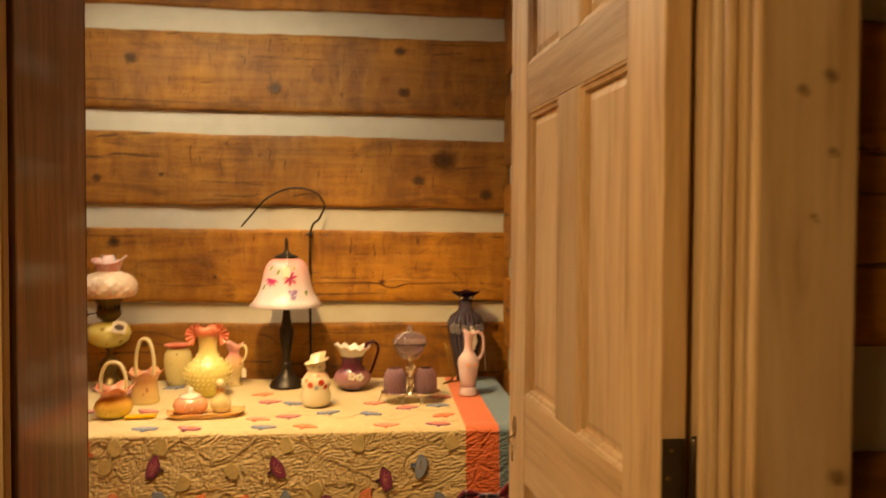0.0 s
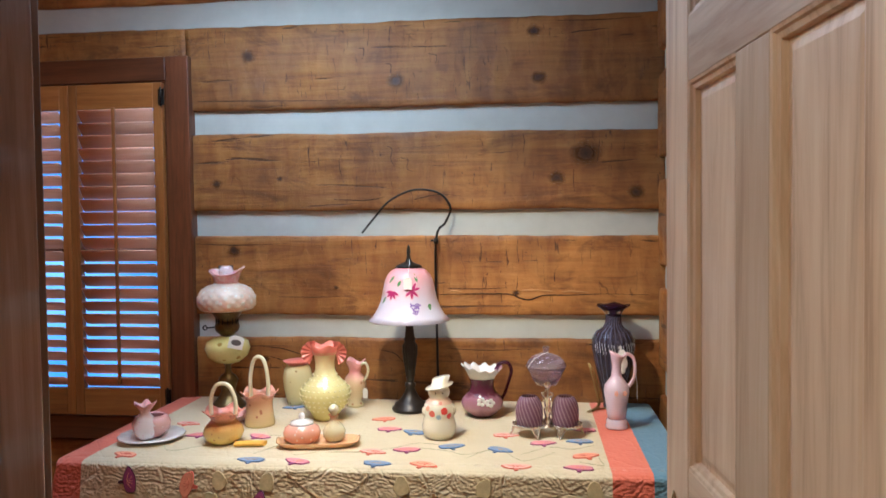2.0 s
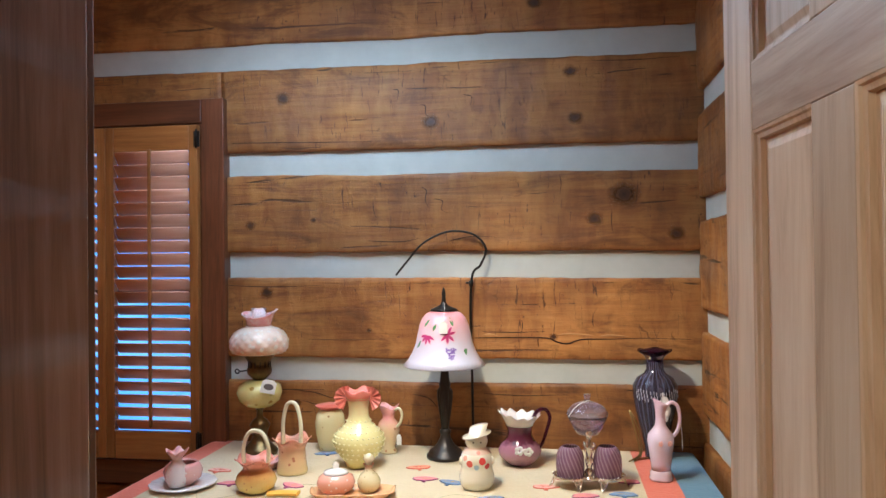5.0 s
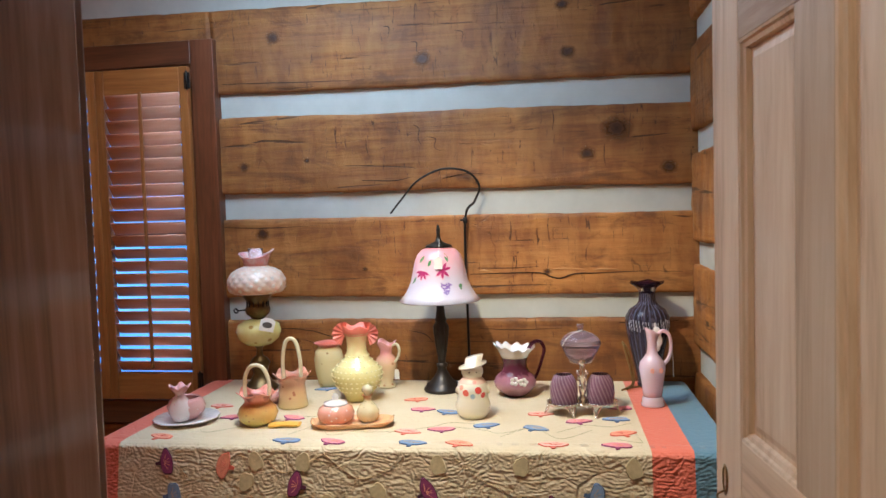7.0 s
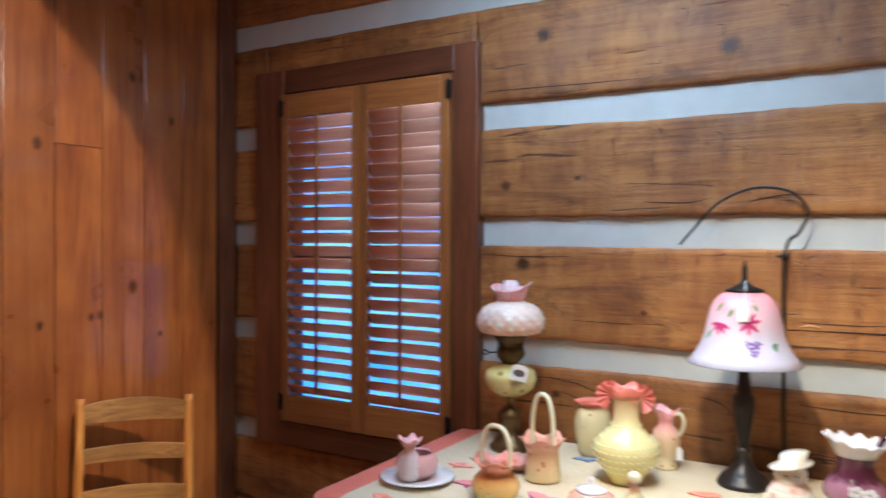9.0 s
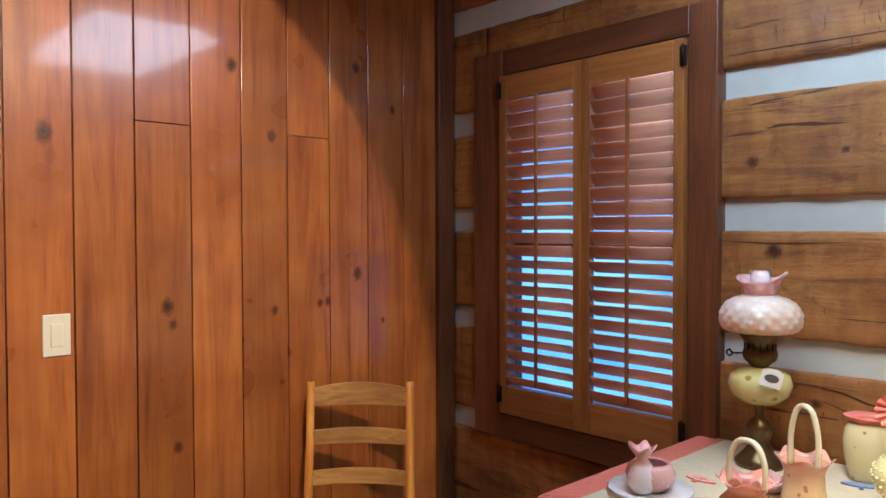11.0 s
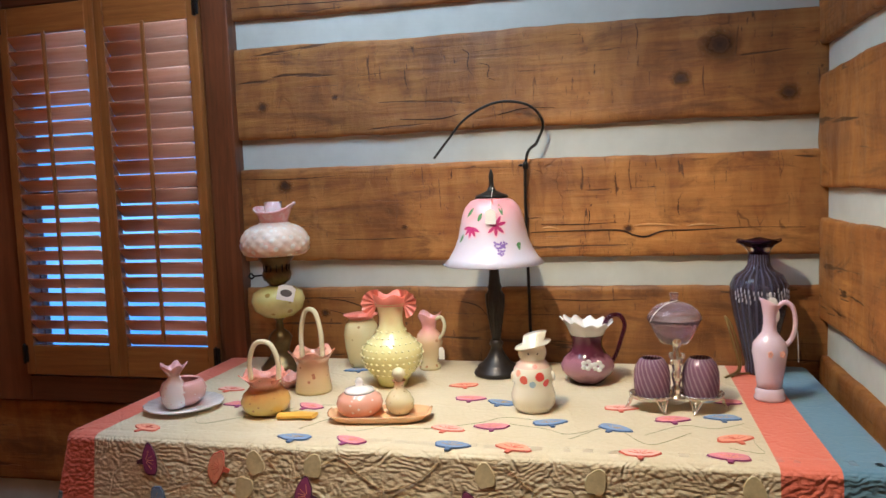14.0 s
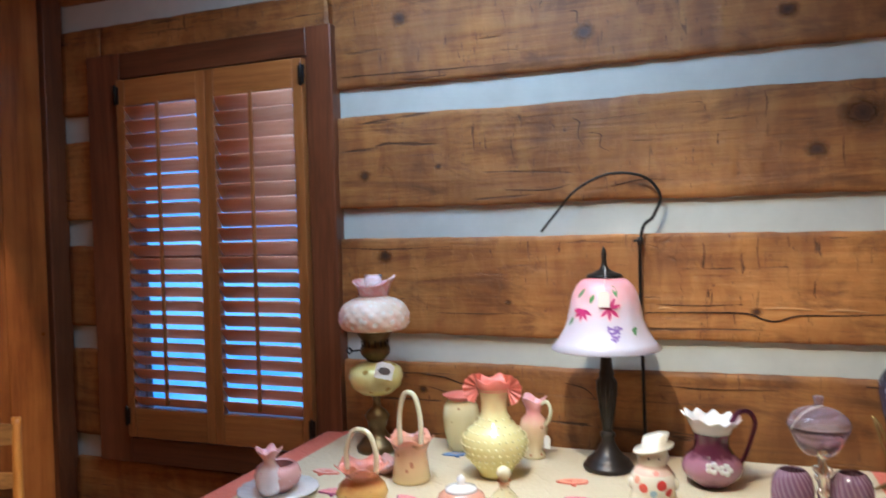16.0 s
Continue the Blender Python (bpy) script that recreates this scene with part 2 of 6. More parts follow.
OAK_Z = wood("shutter_wood", (0.17, 0.060, 0.015), (0.30, 0.115, 0.028), (0.40, 0.17, 0.045), "z", 0.38, 1.0, 0.2, 0.25, 0.08)
OAK_X = wood("shutter_rail", (0.17, 0.060, 0.015), (0.30, 0.115, 0.028), (0.40, 0.17, 0.045), "x", 0.38, 1.0, 0.2, 0.25, 0.08)
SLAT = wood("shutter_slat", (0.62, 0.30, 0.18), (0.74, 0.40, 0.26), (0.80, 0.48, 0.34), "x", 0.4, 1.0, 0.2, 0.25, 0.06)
RAW_Z = wood("raw_pine", (0.36, 0.20, 0.10), (0.66, 0.475, 0.305), (0.77, 0.61, 0.44), "z", 0.5, 0.45, 0.0, 0.15, 0.08)
RAW_Y = wood("raw_pine_rail", (0.36, 0.20, 0.10), (0.66, 0.475, 0.305), (0.77, 0.61, 0.44), "y", 0.5, 0.45, 0.0, 0.15, 0.08)
RAW_L = wood("raw_pine_level", (0.36, 0.20, 0.10), (0.66, 0.475, 0.305), (0.77, 0.61, 0.44), "x", 0.5, 0.45, 0.0, 0.15, 0.08)
CEIL = wood("ceiling_board", (0.14, 0.055, 0.016), (0.30, 0.13, 0.04), (0.40, 0.19, 0.065), "x", 0.45, 0.6, 0.1, 0.4, 0.1)
FLOOR = wood("floor_board", (0.10, 0.045, 0.016), (0.24, 0.11, 0.04), (0.32, 0.16, 0.06), "x", 0.4, 0.6, 0.1, 0.4, 0.1)
PALE_KNOT = knot_wood("pale_knot", "y", (0.15, 0.065, 0.02), (0.36, 0.20, 0.08), 0.5)
KNOT = knot_wood("log_knot", "y", (0.05, 0.018, 0.008), (0.20, 0.075, 0.02))
PINE_KNOT = knot_wood("pine_knot", "x", (0.05, 0.014, 0.005), (0.22, 0.06, 0.012), 0.85)
CRACK = plain("dark_split", (0.022, 0.010, 0.005), 0.9, vary=0.2, relief=0)
SPLINTER = wood("torn_fibre", (0.34, 0.15, 0.045), (0.50, 0.25, 0.08), (0.62, 0.36, 0.14), "x", 0.6, 2.0, 0.0, 0.2, 0.3)
CHINK = plain("chinking_mortar", (0.50, 0.52, 0.47), 0.85, vary=0.1, scale=14, relief=0.25)
PLASTER = plain("hall_plaster", (0.62, 0.56, 0.46), 0.9, vary=0.06, scale=8, relief=0.1)
BLACK = plain("black_iron", (0.02, 0.018, 0.016), 0.42, 0.6, relief=0.1)
OLD = plain("dark_antique_brass", (0.13, 0.09, 0.04), 0.35, 0.85, vary=0.4, scale=50, relief=0.2)
BRASS = plain("aged_brass", (0.32, 0.22, 0.09), 0.35, 0.9, relief=0.05)
BRONZE = plain("dark_bronze", (0.035, 0.030, 0.028), 0.38, 0.55, vary=0.25, relief=0.06)
SILVER = plain("tarnished_silver", (0.72, 0.68, 0.60), 0.24, 1.0, vary=0.25, scale=60, relief=0.3)
HINGE = plain("dark_steel_hinge", (0.10, 0.085, 0.065), 0.35, 0.85, vary=0.2)
CARD = plain("white_card", (0.80, 0.78, 0.72), 0.7, vary=0.03, relief=0)
INK = plain("ink", (0.12, 0.10, 0.09), 0.8, vary=0.0, relief=0)
IVORY = plain("ivory_plastic", (0.72, 0.66, 0.50), 0.4, vary=0.04, relief=0)


# meshes --------------------------------------------------------------------
def link(name, bm, mat, smooth=False, bevel=0.0):
    me = bpy.data.meshes.new(name)
    bmesh.ops.recalc_face_normals(bm, faces=bm.faces)
    bm.to_mesh(me)
    bm.free()
    if smooth:
        me.polygons.foreach_set("use_smooth", [True] * len(me.polygons))
    me.materials.append(mat)
    ob = new(name, me)
    if bevel:
        mod = ob.modifiers.new("bevel", "BEVEL")
        mod.width, mod.segments, mod.limit_method = bevel, 2, "ANGLE"
    return ob


def part(name, bm, mat, parent, label="", smooth=False, bevel=0.0):
    ob = link(name, bm, mat, smooth, bevel)
    ob.parent = parent
    return tagged(ob, label)


def thing(name, m, label, category, group="", kind=""):
    ob = new(name)
    ob.empty_display_size = 0.05
    ob.matrix_world = m
    return tagged(ob, label, category, group, kind)


def box(bm, x0, x1, y0, y1, z0, z1):
    v = [bm.verts.new((x, y, z)) for x in (x0, x1) for y in (y0, y1) for z in (z0, z1)]
    for f in ((0, 1, 3, 2), (4, 6, 7, 5), (0, 4, 5, 1), (2, 3, 7, 6), (0, 2, 6, 4), (1, 5, 7, 3)):
        bm.faces.new([v[i] for i in f])
    return v


def boxes(*rows):
    bm = bmesh.new()
    for row in rows:
        box(bm, *row)
    return bm


def lathe(profile, segs=40, wobble=None, bm=None, at=(0, 0, 0)):
    """Turn (radius, height) pairs round z; wobble(angle, i, r, z) gives a new (r, z)."""
    bm = bm or bmesh.new()
    rings = []
    for i, (r, z) in enumerate(profile):
        ring = []
        for k in range(segs):
            a = 2 * math.pi * k / segs
            rr, zz = wobble(a, i, r, z) if wobble else (r, z)
            ring.append(bm.verts.new((at[0] + rr * math.cos(a), at[1] + rr * math.sin(a), at[2] + zz)))
        rings.append(ring)
    for lo, hi in zip(rings, rings[1:]):
        for k in range(segs):
            bm.faces.new((lo[k], lo[(k + 1) % segs], hi[(k + 1) % segs], hi[k]))
    for ring, r in ((rings[0], profile[0][0]), (rings[-1], profile[-1][0])):
        if r > 1e-4 and ring is rings[0] or ring is rings[-1] and r < 0.004:
            bm.faces.new(ring)
    return bm


def curve_points(points, steps=8):
    """A smooth line through the points."""
    p = [Vector(q) for q in points]
    p = [2 * p[0] - p[1], *p, 2 * p[-1] - p[-2]]
    out = []
    for a, b, c, d in zip(p, p[1:], p[2:], p[3:]):
        for k in range(steps):
            t = k / steps
            out.append(0.5 * (2 * b + (c - a) * t + (2 * a - 5 * b + 4 * c - d) * t * t + (3 * b - a - 3 * c + d) * t ** 3))
    return [*out, p[-2]]


def tube(points, radius, segs=10, steps=8, bm=None, flat=1.0):
    bm = bm or bmesh.new()
    line = curve_points(points, steps)
    side = Vector((0, 0, 1))
    rings = []
    for i, q in enumerate(line):
        d = (line[min(i + 1, len(line) - 1)] - line[max(i - 1, 0)]).normalized()
        if abs(d.dot(side)) > 0.97:
            side = Vector((1, 0, 0)) if abs(d.x) < 0.9 else Vector((0, 1, 0))
        u = (side - d * side.dot(d)).normalized()
        w = d.cross(u)
        side = u
        r = radius(i / (len(line) - 1)) if callable(radius) else radius
        rings.append([bm.verts.new(q + r * (math.cos(a) * u + flat * math.sin(a) * w)) for a in (2 * math.pi * k / segs for k in range(segs))])
    for lo, hi in zip(rings, rings[1:]):
        for k in range(segs):
            bm.faces.new((lo[k], lo[(k + 1) % segs], hi[(k + 1) % segs], hi[k]))
    bm.faces.new(rings[0])
    bm.faces.new(rings[-1])
    return bm


def blob(bm, at, size, segs=12, rings=8):
    bmesh.ops.create_uvsphere(bm, u_segments=segs, v_segments=rings, radius=1.0, matrix=Matrix.Translation(at) @ Matrix.Diagonal((*size, 1)))
    return bm


def adze(u, g, seed):
    """How far a hewn face stands out at a place along it (u) and up it (g, 0 to 1)."""
    return 0.005 * noise.noise((u * 6.0, g * 3.0 + seed, seed)) + 0.003 * noise.noise((u * 19.0, g * 7.0, seed * 1.7))


def hewn(a0, a1, z0, z1, face, depth, axis, seed, taper=(0.0, 0.0), bm=None, ref=None):
    """A squared log: its face is a grid with worn edges and hewing marks. axis: 'x' or 'y'; depth points into the wall; taper: how much the top and the bottom edge rise along it; ref: the whole log's heights, where this is a piece of one."""
    bm = bm or bmesh.new()
    nu = max(6, int((a1 - a0) / 0.02))
    steps = (0.0, 0.0, 0.014, 0.035, 0.08, 0.18, 0.30, 0.42, 0.5, 0.58, 0.70, 0.82, 0.92, 0.965, 0.986, 1.0, 1.0)
    r0, r1 = ref or (z0, z1)
    grid = []
    for i in range(nu + 1):
        u = a0 + (a1 - a0) * i / nu
        f = i / nu
        wav = 0.005 * noise.noise((u * 2.3, seed * 7.1, 0)) + 0.003 * noise.noise((u * 11.0, seed * 3.3, 5)) + 0.002 * noise.noise((u * 34.0, seed * 1.3, 2))
        wav2 = 0.005 * noise.noise((u * 2.1, seed * 5.7, 9)) + 0.003 * noise.noise((u * 12.0, seed * 2.9, 3)) + 0.002 * noise.noise((u * 31.0, seed * 1.9, 7))
        lo, hi = z0 + wav + taper[1] * f, z1 + wav2 + taper[0] * f
        row = []
        for j, g in enumerate(steps):
            e = min(g, 1 - g)
            back = 0.006 * max(0, 1 - e / 0.035) ** 2
            z = lo + (hi - lo) * g
            out = adze(u, (z - r0) / (r1 - r0), seed)
            d = face + depth if j in (0, len(steps) - 1) else face + (1 if depth > 0 else -1) * (back - out)
            row.append(bm.verts.new((u, d, z) if axis == "x" else (d, u, z)))
        grid.append(row)
    for c0, c1 in zip(grid, grid[1:]):
        for j in range(len(c0) - 1):
            bm.faces.new((c0[j], c1[j], c1[j + 1], c0[j + 1]))
        bm.faces.new((c0[-1], c1[-1], c1[0], c0[0]))
    bm.faces.new(grid[0])
    bm.faces.new(grid[-1])
    return bm


def knot_mesh(at, r, normal_axis, seed, out, relief=None):
    """A slightly domed knot lying on a face; out: the way the face looks (+1 or -1 along its axis); relief(u, z): the face's own unevenness."""
    bm = bmesh.new()
    rings = []
    for k, (f, h) in enumerate(((1.0, 0.0), (0.85, 0.0016), (0.5, 0.0026), (0.15, 0.003))):
        ring = []
        for i in range(14):
            a = 2 * math.pi * i / 14
            rr = r * f * (1 + 0.22 * noise.noise((math.cos(a) * 1.3 + seed, math.sin(a) * 1.3, seed)))
            p, q = rr * 1.9 * math.cos(a), rr * 1.5 * math.sin(a)
            if relief:
                h = 0.0018 + relief(at[0] + p, at[2] + q)
            ring.append(bm.verts.new((at[0] + p, at[1] + out * h, at[2] + q) if normal_axis == "y" else (at[0] + out * h, at[1] + p * 0.75, at[2] + q * 1.35)))
        rings.append(ring)
    for lo, hi in zip(rings, rings[1:]):
        for i in range(14):
            bm.faces.new((lo[i], lo[(i + 1) % 14], hi[(i + 1) % 14], hi[i]))
    bm.faces.new(rings[-1])
    return bm


# the room's shell ----------------------------------------------------------
BACK, LEFT, RIGHT, DOOR_IN, DOOR_OUT, CEILING = 3.255, -2.44, 0.455, 1.165, 0.985, 2.50
WX0, WX1, WZ0, WZ1 = -2.12, -1.36, 0.695, 1.968        # window opening
JX0, JX1, JZ = -0.42, 0.335, 2.06                        # doorway

tagged(link("floor", boxes((-2.7, 2.6, -3.0, 3.5, -0.08, 0.0)), FLOOR), "brown wooden floor boards under the room", "floor", kind="structure")
ceiling = tagged(link("ceiling", boxes(*[(-2.7, 2.6, -3.0 + 0.14 * i, -3.0 + 0.14 * i + 0.136, CEILING, CEILING + 0.05) for i in range(47)]), CEIL), "brown boarded wooden ceiling above the room", "ceiling", kind="structure")

# back wall: mortar body with hewn logs
wall_back = tagged(link("wall_back", boxes(
    (LEFT - 0.1, WX0 - 0.10, BACK + 0.022, BACK + 0.125, 0, CEILING), (WX1 + 0.06, RIGHT + 0.2, BACK + 0.022, BACK + 0.125, 0, CEILING),
    (WX0 - 0.10, WX1 + 0.06, BACK + 0.022, BACK + 0.125, 0, WZ0 - 0.05), (WX0 - 0.10, WX1 + 0.06, BACK + 0.022, BACK + 0.125, WZ1 + 0.05, CEILING)), CHINK),
    "hewn log wall with pale mortar chinking", "wall", kind="structure")
JOINTS = [(0.199, 0.289, 0), (0.589, 0.677, 0), (0.997, 1.085, -0.004), (1.381, 1.477, -0.012), (1.766, 1.865, -0.020), (2.177, 2.277, -0.022)]
edges = [(0.0, 0)] + [e for lo, hi, d in JOINTS for e in ((lo, d), (hi, d))] + [(CEILING - 0.004, 0)]
KNOTS = {4: ((-1.178, 1.569, 0.015), (0.204, 1.658, 0.040), (0.10, 1.57, 0.022), (-0.93, 1.585, 0.009), (0.38, 1.515, 0.022)), 3: ((-1.112, 1.318, 0.020), (-0.72, 1.175, 0.008), (-0.05, 1.155, 0.011)),
         5: ((-1.043, 2.042, 0.022), (-0.48, 1.936, 0.024), (0.038, 1.929, 0.021), (0.02, 2.095, 0.019)), 2: ((-1.0, 0.905, 0.012), (-0.80, 0.93, 0.010)), 0: (), 1: (), 6: ((-0.1, 2.35, 0.02),)}
# drying splits in the faces, as (along, height) and half width
SPLITS = {3: ((((-0.33, 1.150), (-0.16, 1.152), (-0.07, 1.150), (-0.035, 1.136), (0.0, 1.131), (0.05, 1.146), (0.14, 1.147), (0.27, 1.151), (0.42, 1.148)), 0.0024), (((-0.30, 1.172), (-0.18, 1.170), (-0.08, 1.174)), 0.0013), (((-0.95, 1.142), (-0.80, 1.140), (-0.66, 1.145)), 0.0013), (((-0.16, 1.215), (-0.158, 1.19), (-0.163, 1.165)), 0.0014), (((0.09, 1.235), (0.088, 1.205), (0.092, 1.19)), 0.0013), (((-1.27, 1.345), (-1.1, 1.338), (-0.9, 1.343)), 0.0013)),
          4: ((((-0.70, 1.66), (-0.698, 1.62), (-0.69, 1.59)), 0.0014), (((-0.52, 1.70), (-0.50, 1.685), (-0.505, 1.65), (-0.49, 1.62)), 0.0014), (((-0.47, 1.655), (-0.44, 1.645), (-0.445, 1.615), (-0.42, 1.60)), 0.0012), (((-0.72, 1.505), (-0.60, 1.50), (-0.53, 1.512)), 0.0017), (((-0.42, 1.50), (-0.34, 1.515), (-0.25, 1.512)), 0.0014), (((-0.02, 1.73), (-0.015, 1.70), (-0.02, 1.66)), 0.0012), (((0.16, 1.60), (0.158, 1.56), (0.162, 1.52)), 0.0012)),
          5: ((((-0.62, 2.06), (-0.60, 2.055), (-0.605, 2.02)), 0.0014), (((-0.52, 2.00), (-0.50, 1.995), (-0.50, 1.965), (-0.485, 1.955)), 0.0014), (((-0.36, 2.03), (-0.33, 2.02), (-0.335, 1.99)), 0.0012), (((-1.25, 1.885), (-1.0, 1.878), (-0.7, 1.872)), 0.0016), (((0.1, 2.13), (0.25, 2.125), (0.4, 2.13)), 0.0012)),
          2: ((((-1.02, 0.955), (-0.93, 0.945), (-0.86, 0.925), (-0.80, 0.93)), 0.0016), (((-0.98, 0.915), (-0.90, 0.895), (-0.84, 0.90)), 0.0014), (((-0.56, 0.945), (-0.50, 0.93), (-0.47, 0.90)), 0.0014), (((0.20, 0.97), (0.30, 0.968), (0.40, 0.975)), 0.0024), (((-0.30, 0.95), (-0.15, 0.945), (0.0, 0.95)), 0.0014))}
CHIPS = {3: ((-0.04, 0.10, 1.162), (0.11, 0.22, 1.158), (-0.30, -0.24, 1.160))}
for i in range(0, len(edges), 2):
    (z0, d0), (z1, d1) = edges[i], edges[i + 1]
    k = i // 2
    spans = [(LEFT + 0.02, WX0 - 0.11), (WX1 + 0.07, RIGHT + 0.03)] if z0 < WZ1 and z1 > WZ0 - 0.1 and not z1 < 0.6 else [(LEFT + 0.02, RIGHT + 0.03)]
    if z1 > WZ1 + 0.1 or z1 < 0.6:
        spans = [(LEFT + 0.02, RIGHT + 0.03)]
    if k == 5:
        spans = [(LEFT + 0.02, WX0 - 0.11), (WX0 - 0.11, WX1 + 0.07), (WX1 + 0.07, RIGHT + 0.03)]
    for n, (a0, a1) in enumerate(spans):
        short = a1 < -1.0
        f0, f1 = (0, 0) if short else (d1, d0)
        zz0, zz1 = z0, z1
        if k == 5:
            g0, g1 = ((a - LEFT - 0.02) / (RIGHT - LEFT + 0.01) for a in (a0, a1))
            zz0, zz1, f0, f1 = z0 + d0 * g0, z1 + d1 * g0, d1 * (g1 - g0), d0 * (g1 - g0)
            if n == 1:
                zz0, f1 = WZ1 + 0.012, 0.0
        seed = k * 3 + 1 if k == 5 else k * 3 + n + 1
        if k == 5:
            notched = hewn(a0, a1, zz0, zz1, BACK, 0.12, "x", seed, (f0, f1), notched if n else None, (z0, z1))
            if n < 2:
                continue
        log = part("log", notched if k == 5 else hewn(a0, a1, zz0, zz1, BACK, 0.12, "x", seed, (f0, f1)), LOG_X, wall_back, smooth=True)
        if a1 > 0:
            for q, (kx, kz, kr) in enumerate(KNOTS[k]):
                part("knot", knot_mesh((kx, BACK, kz + 0.009), kr, "y", q + k * 5, -1, lambda u, z: adze(u, (z - z0) / (z1 - z0), seed)), KNOT, log, smooth=True)
            for pts, width in SPLITS.get(k, ()):
                line = [(u, BACK - 0.0006 - adze(u, (z - z0) / (z1 - z0), seed), z) for u, _, z in curve_points([(u, 0, z + 0.009) for u, z in pts], 6)]
                part("split", tube(line, lambda t: width * (0.35 + 0.65 * math.sin(math.pi * min(1, t + 0.08))), 6, 1, flat=1.0), CRACK, log, "thin dark split")
            for u0, u1, z in CHIPS.get(k, ()):
                line = [(u, BACK + 0.0015 - adze(u, (zz - z0) / (z1 - z0), seed), zz) for u, zz in ((u0, z + 0.009), (u0 * 0.6 + u1 * 0.4, z + 0.012), (u1, z + 0.007))]
                part("chip", tube(line, lambda t: 0.0042 * math.sin(math.pi * (0.12 + 0.8 * t)), 7, 5), SPLINTER, log, "torn pale fibre", smooth=True)

# right wall of logs, half a course out of step
wall_right = tagged(link("wall_right", boxes((RIGHT + 0.022, RIGHT + 0.2, DOOR_IN, BACK + 0.02, 0, CEILING)), CHINK), "hewn log side wall with pale chinking", "wall", kind="structure")
for k, (z0, z1) in enumerate(((0.0, 0.04), (0.13, 0.42), (0.51, 0.80), (0.90, 1.18), (1.265, 1.565), (1.645, 1.93), (2.02, 2.34), (2.43, CEILING - 0.004))):
    part("log", hewn(DOOR_IN + 0.002, BACK + 0.01, z0, z1, RIGHT, 0.12, "y", 31 + k), LOG_Y, wall_right, smooth=True)

# left wall: varnished knotty pine boards
wall_left = tagged(link("wall_left", boxes((LEFT - 0.14, LEFT - 0.018, DOOR_IN - 0.2, BACK + 0.2, 0, CEILING)), TRIM_Z), "varnished knotty pine board wall", "wall", kind="structure")
rng = random.Random(4)
BOARD = 0.1705
seams = [3.175 - BOARD * i for i in range(13)]
PK = ((2.781, 1.228, 0.020), (2.651, 1.138, 0.014), (2.781, 1.986, 0.016), (2.434, 1.705, 0.016), (2.29, 1.92, 0.018), (2.073, 1.157, 0.020), (2.09, 1.10, 0.013), (1.74, 1.66, 0.024), (2.62, 1.13, 0.012), (2.44, 1.12, 0.012), (2.95, 1.85, 0.012), (2.10, 0.72, 0.016), (2.9, 1.05, 0.010))
for i, y1 in enumerate(seams):
    y0 = max(y1 - BOARD, DOOR_IN + 0.002)
    if y1 - y0 < 0.03:
        continue
    cuts = [0.0, 1.714, CEILING - 0.003] if i in (3, 6) else [0.0, CEILING - 0.003]
    for z0, z1 in zip(cuts, cuts[1:]):
        board = part("board", boxes((LEFT - 0.02, LEFT, y0 + 0.0022, y1 - 0.0022, z0 + 0.0012, z1 - 0.0012)), PINE_Z, wall_left, bevel=0.0016)
        for q, (ky, kz, kr) in enumerate(PK):
            if y0 < ky < y1 and z0 < kz < z1:
                part("knot", knot_mesh((LEFT + 0.0002, ky, kz), kr, "x", q + 40, 1), PINE_KNOT, board, smooth=True)
tagged(link("corner_trim", boxes((LEFT - 0.02, LEFT + 0.02, 3.177, BACK + 0.01, 0, CEILING - 0.003)), TRIM_Z, bevel=0.004), "dark brown wooden corner board", "trim", kind="structure")

# wall with the doorway
wall_door = tagged(link("wall_door", boxes((LEFT - 0.1, JX0 - 0.03, DOOR_OUT + 0.03, DOOR_IN - 0.02, 0, CEILING), (JX1 + 0.03, RIGHT + 0.2, DOOR_OUT + 0.03, DOOR_IN - 0.001, 0, CEILING), (JX0 - 0.03, JX1 + 0.03, DOOR_OUT + 0.03, DOOR_IN - 0.02, JZ + 0.03, CEILING)), CHINK), "inner wall with the doorway", "wall", kind="structure")
x = JX0 - 0.12
while x > LEFT + 0.05:
    part("board", boxes((max(x - BOARD, LEFT + 0.003) + 0.0022, x - 0.0022, DOOR_IN - 0.02, DOOR_IN, 0, CEILING - 0.003)), PINE_Z, wall_door, bevel=0.0035)
    x -= BOARD
for k, (z0, z1) in enumerate(((0.0, 0.30), (0.42, 0.76), (0.83, 1.13), (1.255, 1.62), (1.745, 2.06), (2.14, CEILING - 0.004))):
    part("log", hewn(JX1 + 0.10, 2.4, z0, z1, DOOR_OUT + 0.012, 0.05, "x", 60 + k), LOG_X, wall_door, smooth=True)
    part("log", hewn(-2.4, JX0 - 0.10, z0, z1, DOOR_OUT + 0.012, 0.05, "x", 80 + k), LOG_X, wall_door, smooth=True)

